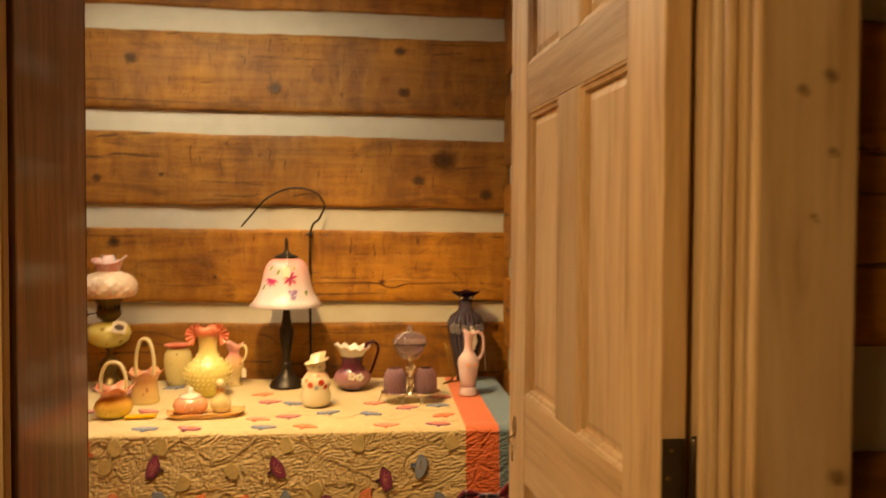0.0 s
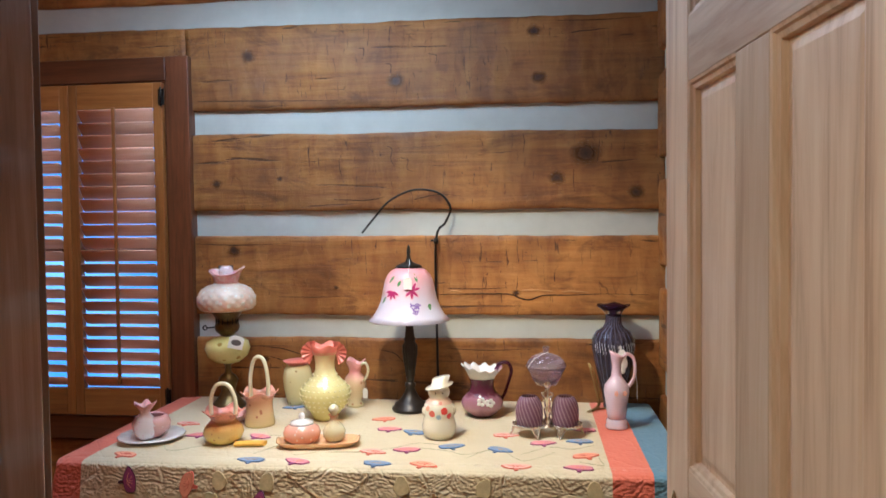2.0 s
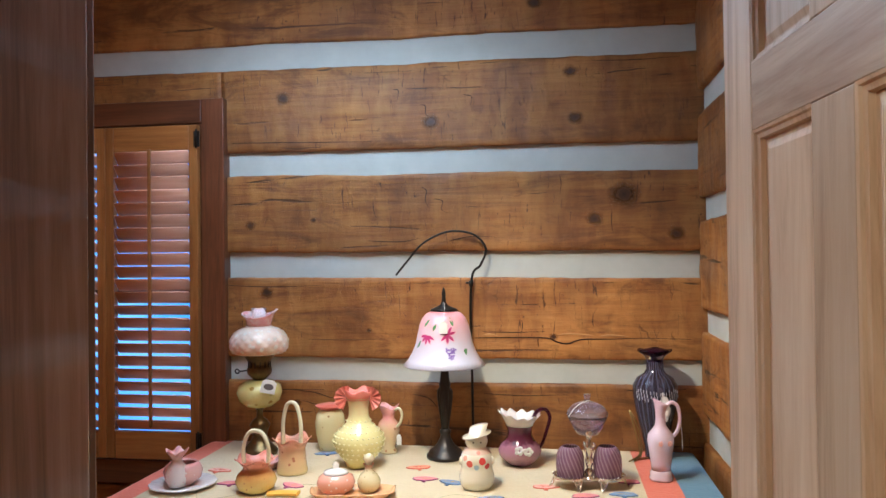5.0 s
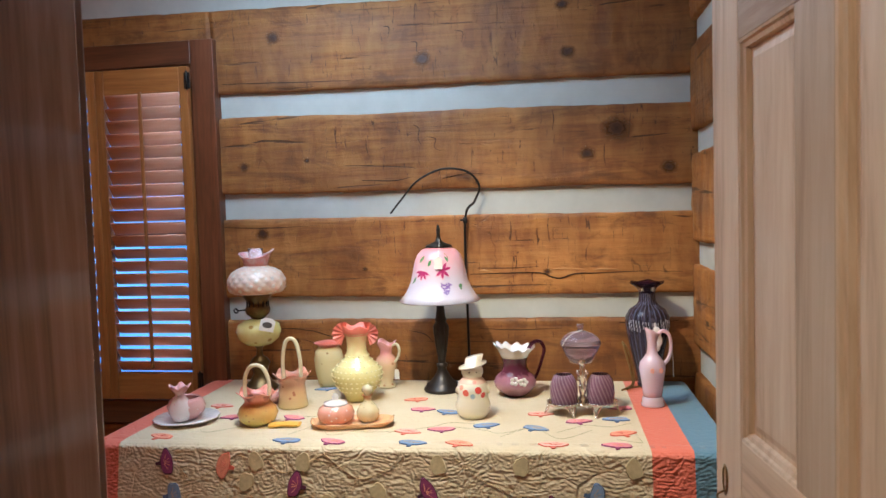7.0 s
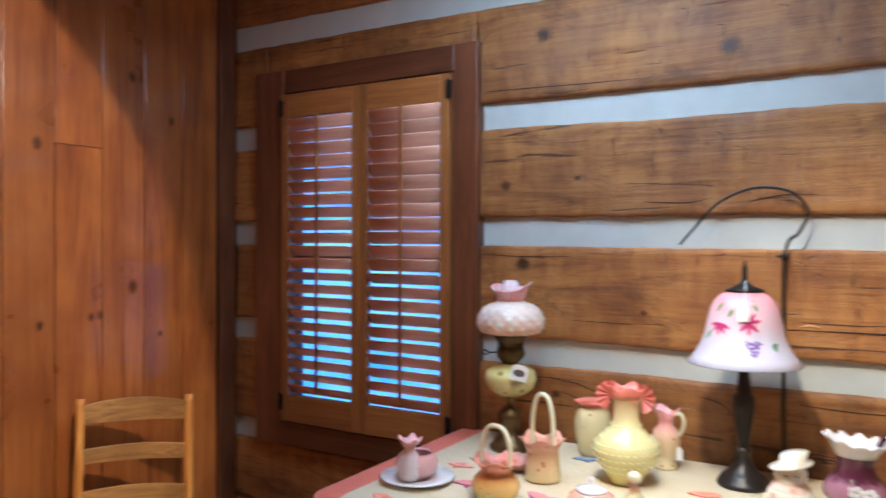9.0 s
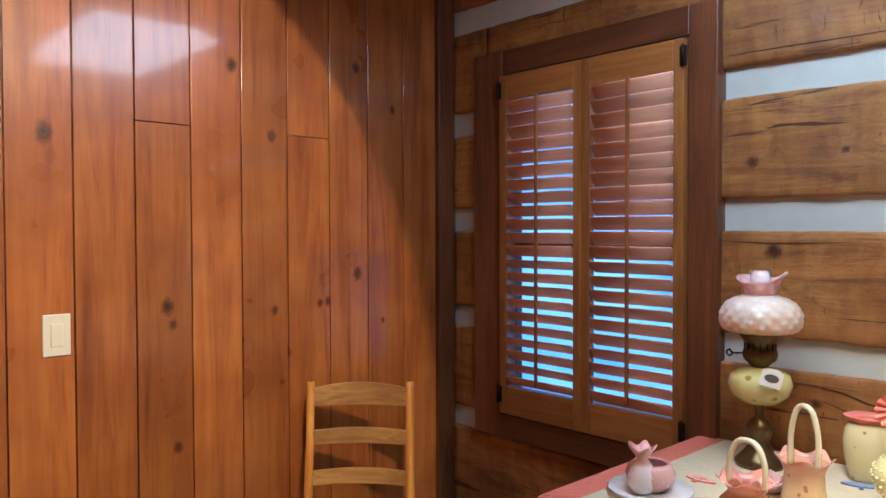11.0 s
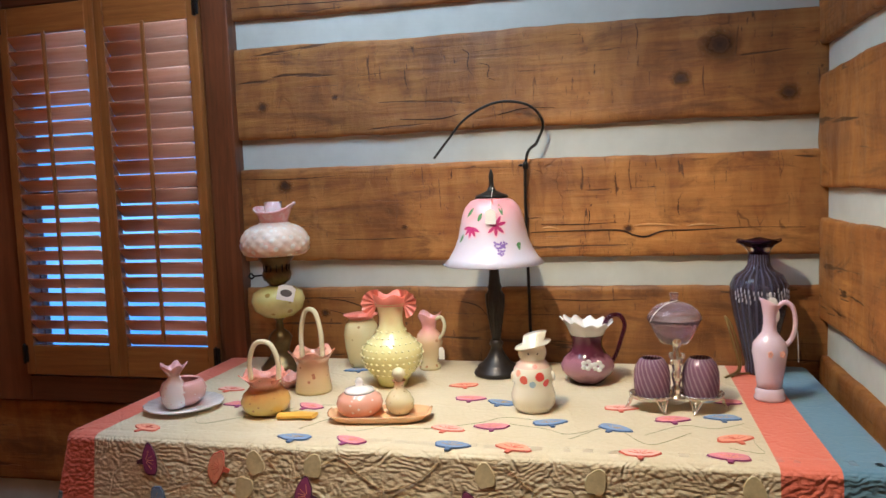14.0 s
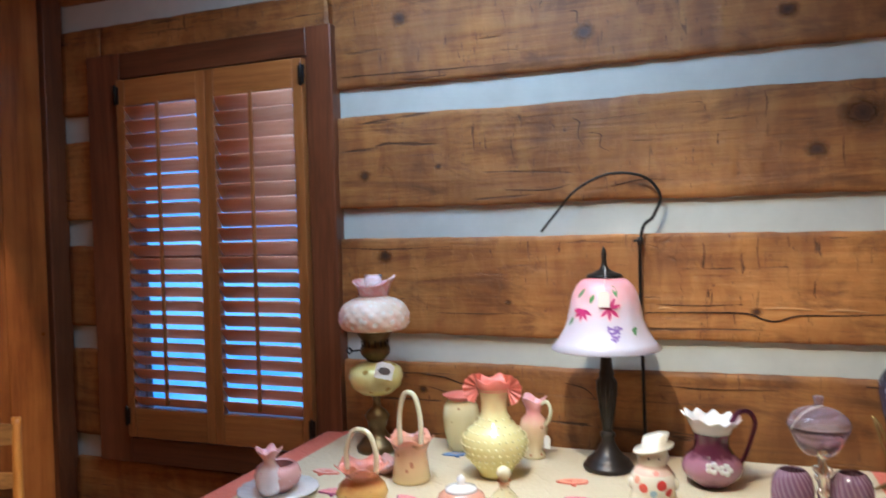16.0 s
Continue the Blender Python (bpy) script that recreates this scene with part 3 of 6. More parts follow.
door_frame = thing("door_frame", pose(0, 0, 0), "door frame with pale casing and brown left jamb", "door frame", kind="structure")
part("jamb", boxes((JX0 - 0.03, JX0, DOOR_OUT + 0.002, DOOR_IN, 0, JZ)), JAMB, door_frame, "brown stained wooden jamb", bevel=0.003)
part("jamb", boxes((JX1, JX1 + 0.03, DOOR_OUT + 0.002, DOOR_IN - 0.002, 0, JZ)), RAW_Z, door_frame, "pale pine jamb", bevel=0.003)
part("head", boxes((JX0 - 0.03, JX1 + 0.03, DOOR_OUT + 0.002, DOOR_IN, JZ, JZ + 0.03)), RAW_Z, door_frame, bevel=0.003)
for x0, x1 in ((JX1 - 0.012, JX1 + 0.0),):
    for y0 in (1.000, 1.030, 1.056):
        part("stop_moulding", boxes((x0, x1, y0, y0 + 0.018, 0, JZ)), RAW_Z, door_frame, bevel=0.006)
part("casing", boxes((JX1 + 0.004, JX1 + 0.118, DOOR_OUT - 0.018, DOOR_OUT, 0, JZ + 0.1)), RAW_Z, door_frame, "knotty pale pine casing", bevel=0.004)
part("casing", boxes((JX0 - 0.13, JX0 - 0.004, DOOR_OUT - 0.018, DOOR_OUT, 0, JZ + 0.1)), RAW_Z, door_frame, "pale pine casing", bevel=0.004)
part("casing", boxes((JX0 - 0.002, JX1 + 0.002, DOOR_OUT - 0.018, DOOR_OUT, JZ + 0.004, JZ + 0.1)), RAW_Y, door_frame, bevel=0.004)
for kz, kx, kr in ((1.535, 0.385, 0.006), (1.55, 0.415, 0.007), (1.12, 0.43, 0.009), (1.47, 0.42, 0.004), (1.4, 0.40, 0.004)):
    part("knot", knot_mesh((kx, DOOR_OUT - 0.0186, kz), kr, "y", kz * 9, -1), PALE_KNOT, door_frame, smooth=True)
part("casing", boxes((JX0 - 0.10, JX0 - 0.004, DOOR_IN + 0.0005, DOOR_IN + 0.016, 0, JZ + 0.08)), TRIM_Z, door_frame, bevel=0.004)

# the room the camera comes from
hall_wall = tagged(link("wall_hall", boxes((-2.6, -2.4, -3.0, DOOR_OUT + 0.03, 0, CEILING), (2.4, 2.6, -3.0, 3.5, 0, CEILING), (-2.4, 2.4, -3.0, -2.85, 0, CEILING), (RIGHT + 0.2, 2.4, DOOR_OUT + 0.06, DOOR_OUT + 0.2, 0, CEILING)), PLASTER), "plain plaster walls of the adjoining room", "wall", kind="structure")


# the door ------------------------------------------------------------------
def panel_door():
    w, t, h = 0.71, 0.035, 2.03
    ob = thing("door_1", pose(0.291, 1.103, 0.01) @ pose(0, 0, 0, 0, 0, math.degrees(math.atan2(0.996, -0.0913))), "open six-panel door of unfinished pale pine", "door", kind="structure")
    # local x runs from the hinge to the latch, y into the thickness away from the opening
    T0, T1 = -t, 0.0
    st = 0.114
    mull0, mull1 = 0.305, 0.405
    rails = ((0.0, 0.235), (0.855, 1.035), (1.610, 1.705), (1.915, h))
    for x0, x1 in ((0.0, st), (w - st, w)):
        part("stile", boxes((x0, x1, T0, T1, 0, h)), RAW_Z, ob, bevel=0.002)
    for z0, z1 in rails:
        part("rail", boxes((st + 0.0008, w - st - 0.0008, T0 + 0.0006, T1 - 0.0006, z0, z1)), RAW_L, ob, bevel=0.0015)
    for (z0, z1) in zip([r[1] for r in rails], [r[0] for r in rails[1:]]):
        part("mullion", boxes((mull0, mull1, T0 + 0.0006, T1 - 0.0006, z0 + 0.0008, z1 - 0.0008)), RAW_Z, ob, bevel=0.0015)
        for x0, x1 in ((st, mull0), (mull1, w - st)):
            bm = bmesh.new()
            for side in (-1, 1):
                y_face, y_deep = (T1, T1 - 0.0155) if side > 0 else (T0, T0 + 0.0155)
                loops = []
                for inset, y in ((0.0, y_face - side * 0.001), (0.004, y_face - side * 0.0025), (0.006, y_face - side * 0.006), (0.012, y_face - side * 0.008), (0.0135, y_deep), (0.020, y_deep), (0.030, y_deep + side * 0.003)):
                    loops.append([bm.verts.new(p) for p in ((x0 + inset, y, z0 + inset), (x1 - inset, y, z0 + inset), (x1 - inset, y, z1 - inset), (x0 + inset, y, z1 - inset))])
                for a, b in zip(loops, loops[1:]):
                    for k in range(4):
                        bm.faces.new((a[k], a[(k + 1) % 4], b[(k + 1) % 4], b[k]))
                bm.faces.new(loops[-1])
            part("panel", bm, RAW_Z, ob)
    bm = lathe([(0.0, 0.0), (0.012, 0.0), (0.0135, 0.0016), (0.010, 0.0026)], 20)
    for v in bm.verts:
        v.co = Vector((w - 0.046 + v.co.x * 0.9, T1 + v.co.z, 0.952 + v.co.y * 1.9))
    part("latch_plate", bm, BRASS, ob, "small brass latch plate")
    part("wire_loop", tube([(w - 0.046, T1 + 0.002, 0.935), (w - 0.034, T1 + 0.010, 0.922), (w - 0.044, T1 + 0.004, 0.910), (w - 0.054, T1 + 0.008, 0.895), (w - 0.042, T1 + 0.004, 0.878)], 0.0018, 6), BRASS, ob, "thin brass wire loop", smooth=True)
    return ob


door_1 = panel_door()
for n, hz in enumerate((0.20, 1.075, 1.82)):
    hinge = thing("hinge", pose(0.312, 1.082, hz), "dark steel butt hinge on the door edge", "hinge", "door hinges")
    bm = bmesh.new()
    box(bm, -0.020, 0.010, 0.0165, 0.0195, -0.05, 0.05)
    part("leaf", bm, HINGE, hinge, bevel=0.004)
    bm = lathe([(0.0062, -0.052), (0.0062, 0.052), (0.003, 0.055)], 14, at=(0.018, 0.008, 0))
    part("knuckle", bm, HINGE, hinge, smooth=True)
    for sx, sz in ((-0.008, 0.035), (-0.012, 0.0), (-0.008, -0.035)):
        part("screw", blob(bmesh.new(), (sx, 0.0160, sz), (0.0032, 0.0012, 0.0032), 8, 6), BRASS, hinge, smooth=True)


# window with louvred shutters ----------------------------------------------
def window():
    ob = thing("window_1", pose(0, 0, 0), "window with closed louvred wooden shutters in brown casing", "window", kind="structure")
    y0, y1 = BACK - 0.030, BACK + 0.03
    part("casing", boxes((WX1 + 0.002, -1.268, y0, y1, 0.60, 2.062)), TRIM_Z, ob, "brown wooden casing", bevel=0.004)
    part("casing", boxes((-2.272, WX0 - 0.002, y0, y1, 0.60, 2.062)), TRIM_Z, ob, bevel=0.004)
    part("casing", boxes((WX0 - 0.001, WX1 + 0.001, y0 + 0.001, y1, WZ1 + 0.002, 2.061)), TRIM_X, ob, bevel=0.004)
    part("window_sill", boxes((WX0 - 0.001, WX1 + 0.001, y0 - 0.006, y1, 0.602, WZ0 - 0.003)), TRIM_X, ob, bevel=0.005)
    for x0, x1 in ((WX0 - 0.001, WX0 + 0.016), (WX1 - 0.016, WX1 + 0.001)):
        part("reveal", boxes((x0, x1, BACK - 0.0225, BACK + 0.028, WZ0, WZ1)), TRIM_Z, ob)
    for z0, z1 in ((WZ0 - 0.001, WZ0 + 0.016), (WZ1 - 0.016, WZ1 + 0.001)):
        part("reveal", boxes((WX0 + 0.017, WX1 - 0.017, BACK - 0.0225, BACK + 0.028, z0, z1)), TRIM_X, ob)
    part("reveal", boxes((-1.750, -1.730, BACK - 0.0225, BACK - 0.010, WZ0 + 0.017, WZ1 - 0.017)), TRIM_Z, ob)
    yb = BACK + 0.0285
    part("window_frame", boxes((WX0 - 0.05, WX0 + 0.02, yb, yb + 0.03, WZ0, WZ1), (WX1 - 0.02, WX1 + 0.05, yb, yb + 0.03, WZ0, WZ1), (WX0 + 0.02, WX1 - 0.02, yb, yb + 0.03, WZ0, WZ0 + 0.05), (WX0 + 0.02, WX1 - 0.02, yb, yb + 0.03, WZ1 - 0.05, WZ1), (WX0 + 0.02, WX1 - 0.02, yb, yb + 0.03, 1.30, 1.34)), TRIM_Z, ob)
    m, nt, b = material("window_glass", 0.0)
    b.inputs["Transmission Weight"].default_value, b.inputs["IOR"].default_value = 1.0, 1.02
    for z0, z1 in ((WZ0 + 0.05, 1.30), (1.34, WZ1 - 0.05)):
        p = part("pane", boxes((WX0 + 0.02, WX1 - 0.02, yb + 0.012, yb + 0.016, z0, z1)), m, ob)
        p.visible_shadow = False
    return ob


def shutter(x0, x1, hinge_left):
    """A shutter leaf; the slats lean so that their outer edge is the lower one."""
    ob = thing("shutter", pose(x0, BACK - 0.052, WZ0 + 0.005), "honey-coloured louvred wooden window shutter with tilt rod", "shutter", "window shutters")
    w, h, t = x1 - x0, WZ1 - WZ0 - 0.012, 0.028
    st, top, low = 0.034, 0.094, 0.104
    part("stile", boxes((0, st, 0, t, 0, h)), OAK_Z, ob, bevel=0.003)
    part("stile", boxes((w - st, w, 0, t, 0, h)), OAK_Z, ob, bevel=0.003)
    part("rail", boxes((st + 0.0006, w - st - 0.0006, 0.001, t - 0.001, h - top, h)), OAK_X, ob, bevel=0.003)
    part("rail", boxes((st + 0.0006, w - st - 0.0006, 0.001, t - 0.001, 0, low)), OAK_X, ob, bevel=0.003)
    count = 22
    pitch = (h - top - low) / count
    bm = bmesh.new()
    ang, half = radians(46 if hinge_left else 52), 0.0276
    ring = []
    for k in range(12):
        a = 2 * math.pi * k / 12
        p, q = half * math.cos(a), 0.0036 * math.sin(a)
        ring.append((p * math.cos(ang) + q * math.sin(ang), -p * math.sin(ang) + q * math.cos(ang)))
    ends = [[bm.verts.new((x, y, z)) for y, z in ring] for x in (st + 0.003, w - st - 0.003)]
    for k in range(12):
        bm.faces.new((ends[0][k], ends[0][(k + 1) % 12], ends[1][(k + 1) % 12], ends[1][k]))
    bm.faces.new(ends[0])
    bm.faces.new(ends[1])
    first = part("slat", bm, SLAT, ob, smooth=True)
    tilt = random.Random(int(abs(x0) * 100))
    for i in range(count):
        s = first if i == 0 else new("slat", first.data)
        s.parent = ob
        lean = tilt.uniform(-4, 4) + (8 if i == 9 else 0) + (0 if i < 11 else -1 if hinge_left else -5)
        s.matrix_basis = pose(0, t / 2, low + pitch * (i + 0.5), lean)
    part("tilt_rod", boxes((w / 2 - 0.006, w / 2 + 0.006, -0.016, -0.007, low + 0.02, h - top + 0.005)), OAK_Z, ob, "slim tilt rod", bevel=0.002)
    hx = 0.0 if hinge_left else w
    for hz in (0.075, h - 0.055):
        hg = part("hinge", boxes((hx - 0.012, hx + 0.012, -0.004, 0.0, hz - 0.030, hz + 0.030)), BLACK, ob, "black shutter hinge", bevel=0.0015)
        part("pin", lathe([(0.004, -0.034), (0.004, 0.034), (0.002, 0.037)], 10, at=(hx, -0.006, hz)), BLACK, hg, smooth=True)
    return ob


window()
shutter(WX0 + 0.004, -1.741, True)
shutter(-1.739, WX1 - 0.004, False)

m, nt, b = material("outdoor_light", 1.0)
em = nt.nodes.new("ShaderNodeEmission")
nt.links.new(ramp(nt, tex(nt, coords(nt, (1, 1, 2), False), 0.5, 3), ((0.35, (0.07, 0.28, 0.86)), (0.65, (0.20, 0.48, 1.0)))), em.inputs["Color"])
em.inputs["Strength"].default_value = 2.0
nt.links.new(em.outputs[0], nt.nodes["Material Output"].inputs["Surface"])
tagged(link("backdrop", boxes((-14.0, 8.0, 9.0, 9.1, -6.0, 7.0)), m), "pale blue daylight outside the window", "backdrop", kind="structure")
tagged(link("ground", boxes((-60, 60, 3.6, 120, -0.9, -0.8)), plain("bare_ground", (0.25, 0.24, 0.22), 0.95, vary=0.2, scale=2)), "bare ground outside the cabin", "ground", kind="structure")

# the light fixture over the table
m, nt, b = material("lit_diffuser", 0.4)
b.inputs["Base Color"].default_value = (0.9, 0.9, 0.9, 1)
b.inputs["Emission Color"].default_value, b.inputs["Emission Strength"].default_value = (0.66, 0.81, 0.97, 1), 9.6
fixture = thing("ceiling_light", pose(LUM[0], LUM[1], LUM[2]), "flat white panel light under the ceiling, lit", "ceiling light")
part("housing", boxes((-0.52, 0.52, -0.30, 0.30, 0.05, CEILING - LUM[2])), plain("white_enamel", (0.8, 0.8, 0.8), 0.4, vary=0.02, relief=0), fixture, "white metal housing", bevel=0.006)
part("diffuser", boxes((-0.515, 0.515, -0.295, 0.295, 0.0, 0.0495)), m, fixture, "glowing white diffuser", bevel=0.02)
part("bracket", boxes((-0.550, -0.522, 0.20, 0.28, 0.02, CEILING - LUM[2])), BLACK, fixture, "black end bracket", bevel=0.004)
track = thing("track_light", pose(0, 0, 0), "white track lamp with a black head under the ceiling", "ceiling light")
part("rail", boxes((KEY[0] - 0.25, KEY[0] + 0.25, KEY[1] - 0.02, KEY[1] + 0.02, KEY[2] + 0.09, CEILING)), plain("white_rail", (0.8, 0.8, 0.78), 0.4, vary=0.02, relief=0), track, bevel=0.004)
for aim in (AIM_WALL,):
    head = lathe([(0.0, 0.10), (0.050, 0.10), (0.058, 0.09), (0.058, 0.0), (0.053, 0.0), (0.051, 0.09), (0.0, 0.092)], 28)
    can = part("head", head, BLACK, track, "black lamp head", smooth=True)
    can.matrix_basis = look(KEY, aim) @ pose(0, 0, -0.045)
part("stem", lathe([(0.012, 0.0), (0.012, 0.10), (0.003, 0.101)], 14, at=(KEY[0], KEY[1], KEY[2] + 0.0)), BLACK, track, smooth=True)
# unseen head and stem, added to carry the table's extra spot
table_head = thing("added_spot_head", pose(0, 0, 0), "added black spot head, out of view above the table edge", "ceiling light")
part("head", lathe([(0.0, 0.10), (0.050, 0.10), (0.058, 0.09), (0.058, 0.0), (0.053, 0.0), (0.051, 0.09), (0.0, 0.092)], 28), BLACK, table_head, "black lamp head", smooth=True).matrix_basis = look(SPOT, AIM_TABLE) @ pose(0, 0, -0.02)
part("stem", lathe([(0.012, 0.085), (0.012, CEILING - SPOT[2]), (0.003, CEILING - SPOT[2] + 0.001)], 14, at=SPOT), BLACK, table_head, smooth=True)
hall_fix = thing("hall_lamp", pose(-0.9, 0.3, 2.38), "flush ceiling lamp in the adjoining room", "ceiling light")
part("rim", lathe([(0.36, 0.0), (0.38, 0.0), (0.38, CEILING - 2.38), (0.36, CEILING - 2.38), (0.36, 0.0)], 40), plain("opal_rim", (0.8, 0.72, 0.6), 0.4), hall_fix, smooth=True)


# the table and its quilt ---------------------------------------------------
TX0, TX1, TY0, TY1, TOP = -1.335, 0.425, 2.470, 3.243, 0.770
table = thing("table", pose(0, 0, 0), "wooden table hidden under a quilt against the log wall", "table")
part("tabletop", boxes((TX0 + 0.012, TX1 - 0.012, TY0 + 0.012, TY1 - 0.003, TOP - 0.032, TOP - 0.006)), TRIM_X, table, bevel=0.004)
for x in (TX0 + 0.07, TX1 - 0.12):
    for y in (TY0 + 0.07, TY1 - 0.12):
        part("leg", boxes((x, x + 0.055, y, y + 0.055, 0, TOP - 0.032)), TRIM_Z, table, bevel=0.004)

CREAM, CORAL, BLUE = (0.70, 0.60, 0.40), (0.78, 0.19, 0.12), (0.13, 0.27, 0.38)


def quilt_material():
    m, nt, b = material("quilt_cotton", 0.85)
    tc = nt.nodes.new("ShaderNodeTexCoord")
    sep = nt.nodes.new("ShaderNodeSeparateXYZ")
    nt.links.new(tc.outputs["Object"], sep.inputs[0])
    x, y, z = sep.outputs

    def over(a, limit):
        return math_(nt, "GREATER_THAN", a, limit)

    def under(a, limit):
        return math_(nt, "LESS_THAN", a, limit)
    weave = tex(nt, tc.outputs["Object"], 260.0, 2)
    tone = tex(nt, tc.outputs["Object"], 7.0, 3)
    cream = mixc(nt, tone, (0.66, 0.55, 0.35), (0.76, 0.67, 0.47))
    coral = math_(nt, "MAXIMUM", math_(nt, "MAXIMUM", over(x, 0.208), under(x, -1.245)), under(z, 0.512))
    blue = math_(nt, "MAXIMUM", math_(nt, "MAXIMUM", over(x, 0.312), math_(nt, "MULTIPLY", under(x, -1.325), under(z, 0.64))), under(z, 0.41))
    c = mixc(nt, blue, mixc(nt, coral, cream, CORAL), BLUE)
    c = mixc(nt, math_(nt, "MULTIPLY", weave, 0.25), c, (0.25, 0.2, 0.15), "MULTIPLY")
    nt.links.new(c, b.inputs["Base Color"])
    b.inputs["Sheen Weight"].default_value = 0.2
    # puckered hand quilting: crinkles between lines of stitching
    warp = node(nt, "ShaderNodeTexNoise", Scale=9.0, Detail=3.0)
    nt.links.new(tc.outputs["Object"], warp.inputs["Vector"])
    add = nt.nodes.new("ShaderNodeVectorMath")
    add.operation = "MULTIPLY_ADD"
    add.inputs[1].default_value = (0.09, 0.09, 0.09)
    nt.links.new(warp.outputs["Color"], add.inputs[0])
    nt.links.new(tc.outputs["Object"], add.inputs[2])
    cells = node(nt, "ShaderNodeTexVoronoi", Scale=8.0)
    nt.links.new(add.outputs[0], cells.inputs["Vector"])
    rings = math_(nt, "SINE", math_(nt, "MULTIPLY", cells.outputs["Distance"], 70.0))
    edge = node(nt, "ShaderNodeTexVoronoi", Scale=8.0)
    edge.feature = "DISTANCE_TO_EDGE"
    nt.links.new(add.outputs[0], edge.inputs["Vector"])
    seam = ramp(nt, edge.outputs["Distance"], ((0.0, (0, 0, 0)), (0.05, (1, 1, 1))))
    bent = nt.nodes.new("ShaderNodeSeparateXYZ")
    nt.links.new(add.outputs[0], bent.inputs[0])
    level = math_(nt, "SINE", math_(nt, "MULTIPLY", bent.outputs[2], 560.0))
    pick = ramp(nt, tex(nt, tc.outputs["Object"], 10.0, 2), ((0.44, (0, 0, 0)), (0.54, (1, 1, 1))))
    echo = math_(nt, "ADD", math_(nt, "MULTIPLY", rings, pick), math_(nt, "MULTIPLY", level, math_(nt, "SUBTRACT", 1.0, pick)))
    squash = nt.nodes.new("ShaderNodeMapping")
    squash.inputs["Scale"].default_value = (80.0, 80.0, 118.0)
    nt.links.new(tc.outputs["Object"], squash.inputs["Vector"])
    bead = node(nt, "ShaderNodeTexVoronoi", Scale=1.0)
    nt.links.new(squash.outputs[0], bead.inputs["Vector"])
    pucker = math_(nt, "ADD", math_(nt, "SUBTRACT", 1.0, bead.outputs["Distance"]), math_(nt, "MULTIPLY", tex(nt, squash.outputs[0], 1.3, 4, 0.62), 0.7))
    h = math_(nt, "ADD", math_(nt, "MULTIPLY", echo, 0.10), math_(nt, "ADD", math_(nt, "MULTIPLY", pucker, 0.62), math_(nt, "MULTIPLY", seam, 0.5)))
    flat = ramp(nt, z, ((0.7600, (1, 1, 1)), (0.7670, (0.22, 0.22, 0.22))))
    bump(nt, b, math_(nt, "MULTIPLY", h, flat), 0.9, 0.0062)
    return m


def hang(x, y, depth):
    """How far the skirt swings out from the table's edge at a depth below it."""
    return depth * (0.135 + 0.016 * noise.noise((x * 5.5, y * 5.5, 3)) + 0.010 * noise.noise((x * 14, y * 14, depth * 3)))


def quilt():
    """A cloth laid over the table: a top sheet and a skirt that runs round three sides with soft corners and folds."""
    bm = bmesh.new()
    r = 0.035
    path = []
    for i in range(24):
        path.append((TX0, TY1 - (TY1 - TY0 - r) * i / 24, -1, 0))
    for i in range(9):
        a = math.pi + math.pi / 2 * i / 8
        path.append((TX0 + r + r * math.cos(a), TY0 + r + r * math.sin(a), math.cos(a), math.sin(a)))
    for i in range(1, 320):
        path.append((TX0 + r + (TX1 - TX0 - 2 * r) * i / 320, TY0, 0, -1))
    for i in range(9):
        a = 1.5 * math.pi + math.pi / 2 * i / 8
        path.append((TX1 - r + r * math.cos(a), TY0 + r + r * math.sin(a), math.cos(a), math.sin(a)))
    for i in range(1, 25):
        path.append((TX1, TY0 + r + (TY1 - TY0 - r) * i / 24, 1, 0))
    drops = [(-0.055, 0.0), (-0.03, 0.0), (-0.014, -0.001), (-0.005, -0.005), (0.0, -0.013)] + [(0.0, -0.013 - 0.0055 * k) for k in range(1, 88)]
    rows = []
    for k, (off, dz) in enumerate(drops):
        row = []
        for i, (x, y, nx, ny) in enumerate(path):
            depth = max(0, -dz - 0.013)
            fold = hang(x, y, depth)
            corner = 1.0 if nx * ny else 0.0
            swirl = 1.2 * noise.noise((x * 9, y * 9, dz * 9))
            puck = (0.0026 * abs(noise.noise((x * 58 + swirl, y * 58, dz * 120 + swirl))) + 0.0014 * abs(noise.noise((x * 85, y * 85 + 4, dz * 60))) - 0.0022) * min(1, depth * 40)
            o = off + fold + puck + 0.10 * corner * depth * abs(math.sin(2 * math.atan2(ny, nx)))
            if nx > 0.9:
                o = min(o, 0.012)
            row.append(bm.verts.new((x + nx * o, min(y + ny * o, TY1), TOP + dz + (0.0012 * noise.noise((x * 40, y * 40, 8)) if dz > -0.002 else 0.0))))
        rows.append(row)
    for a, b in zip(rows, rows[1:]):
        for i in range(len(path) - 1):
            bm.faces.new((a[i], a[i + 1], b[i + 1], b[i]))
    bm.faces.new(rows[0])
    return link("quilt", bm, quilt_material(), smooth=True)


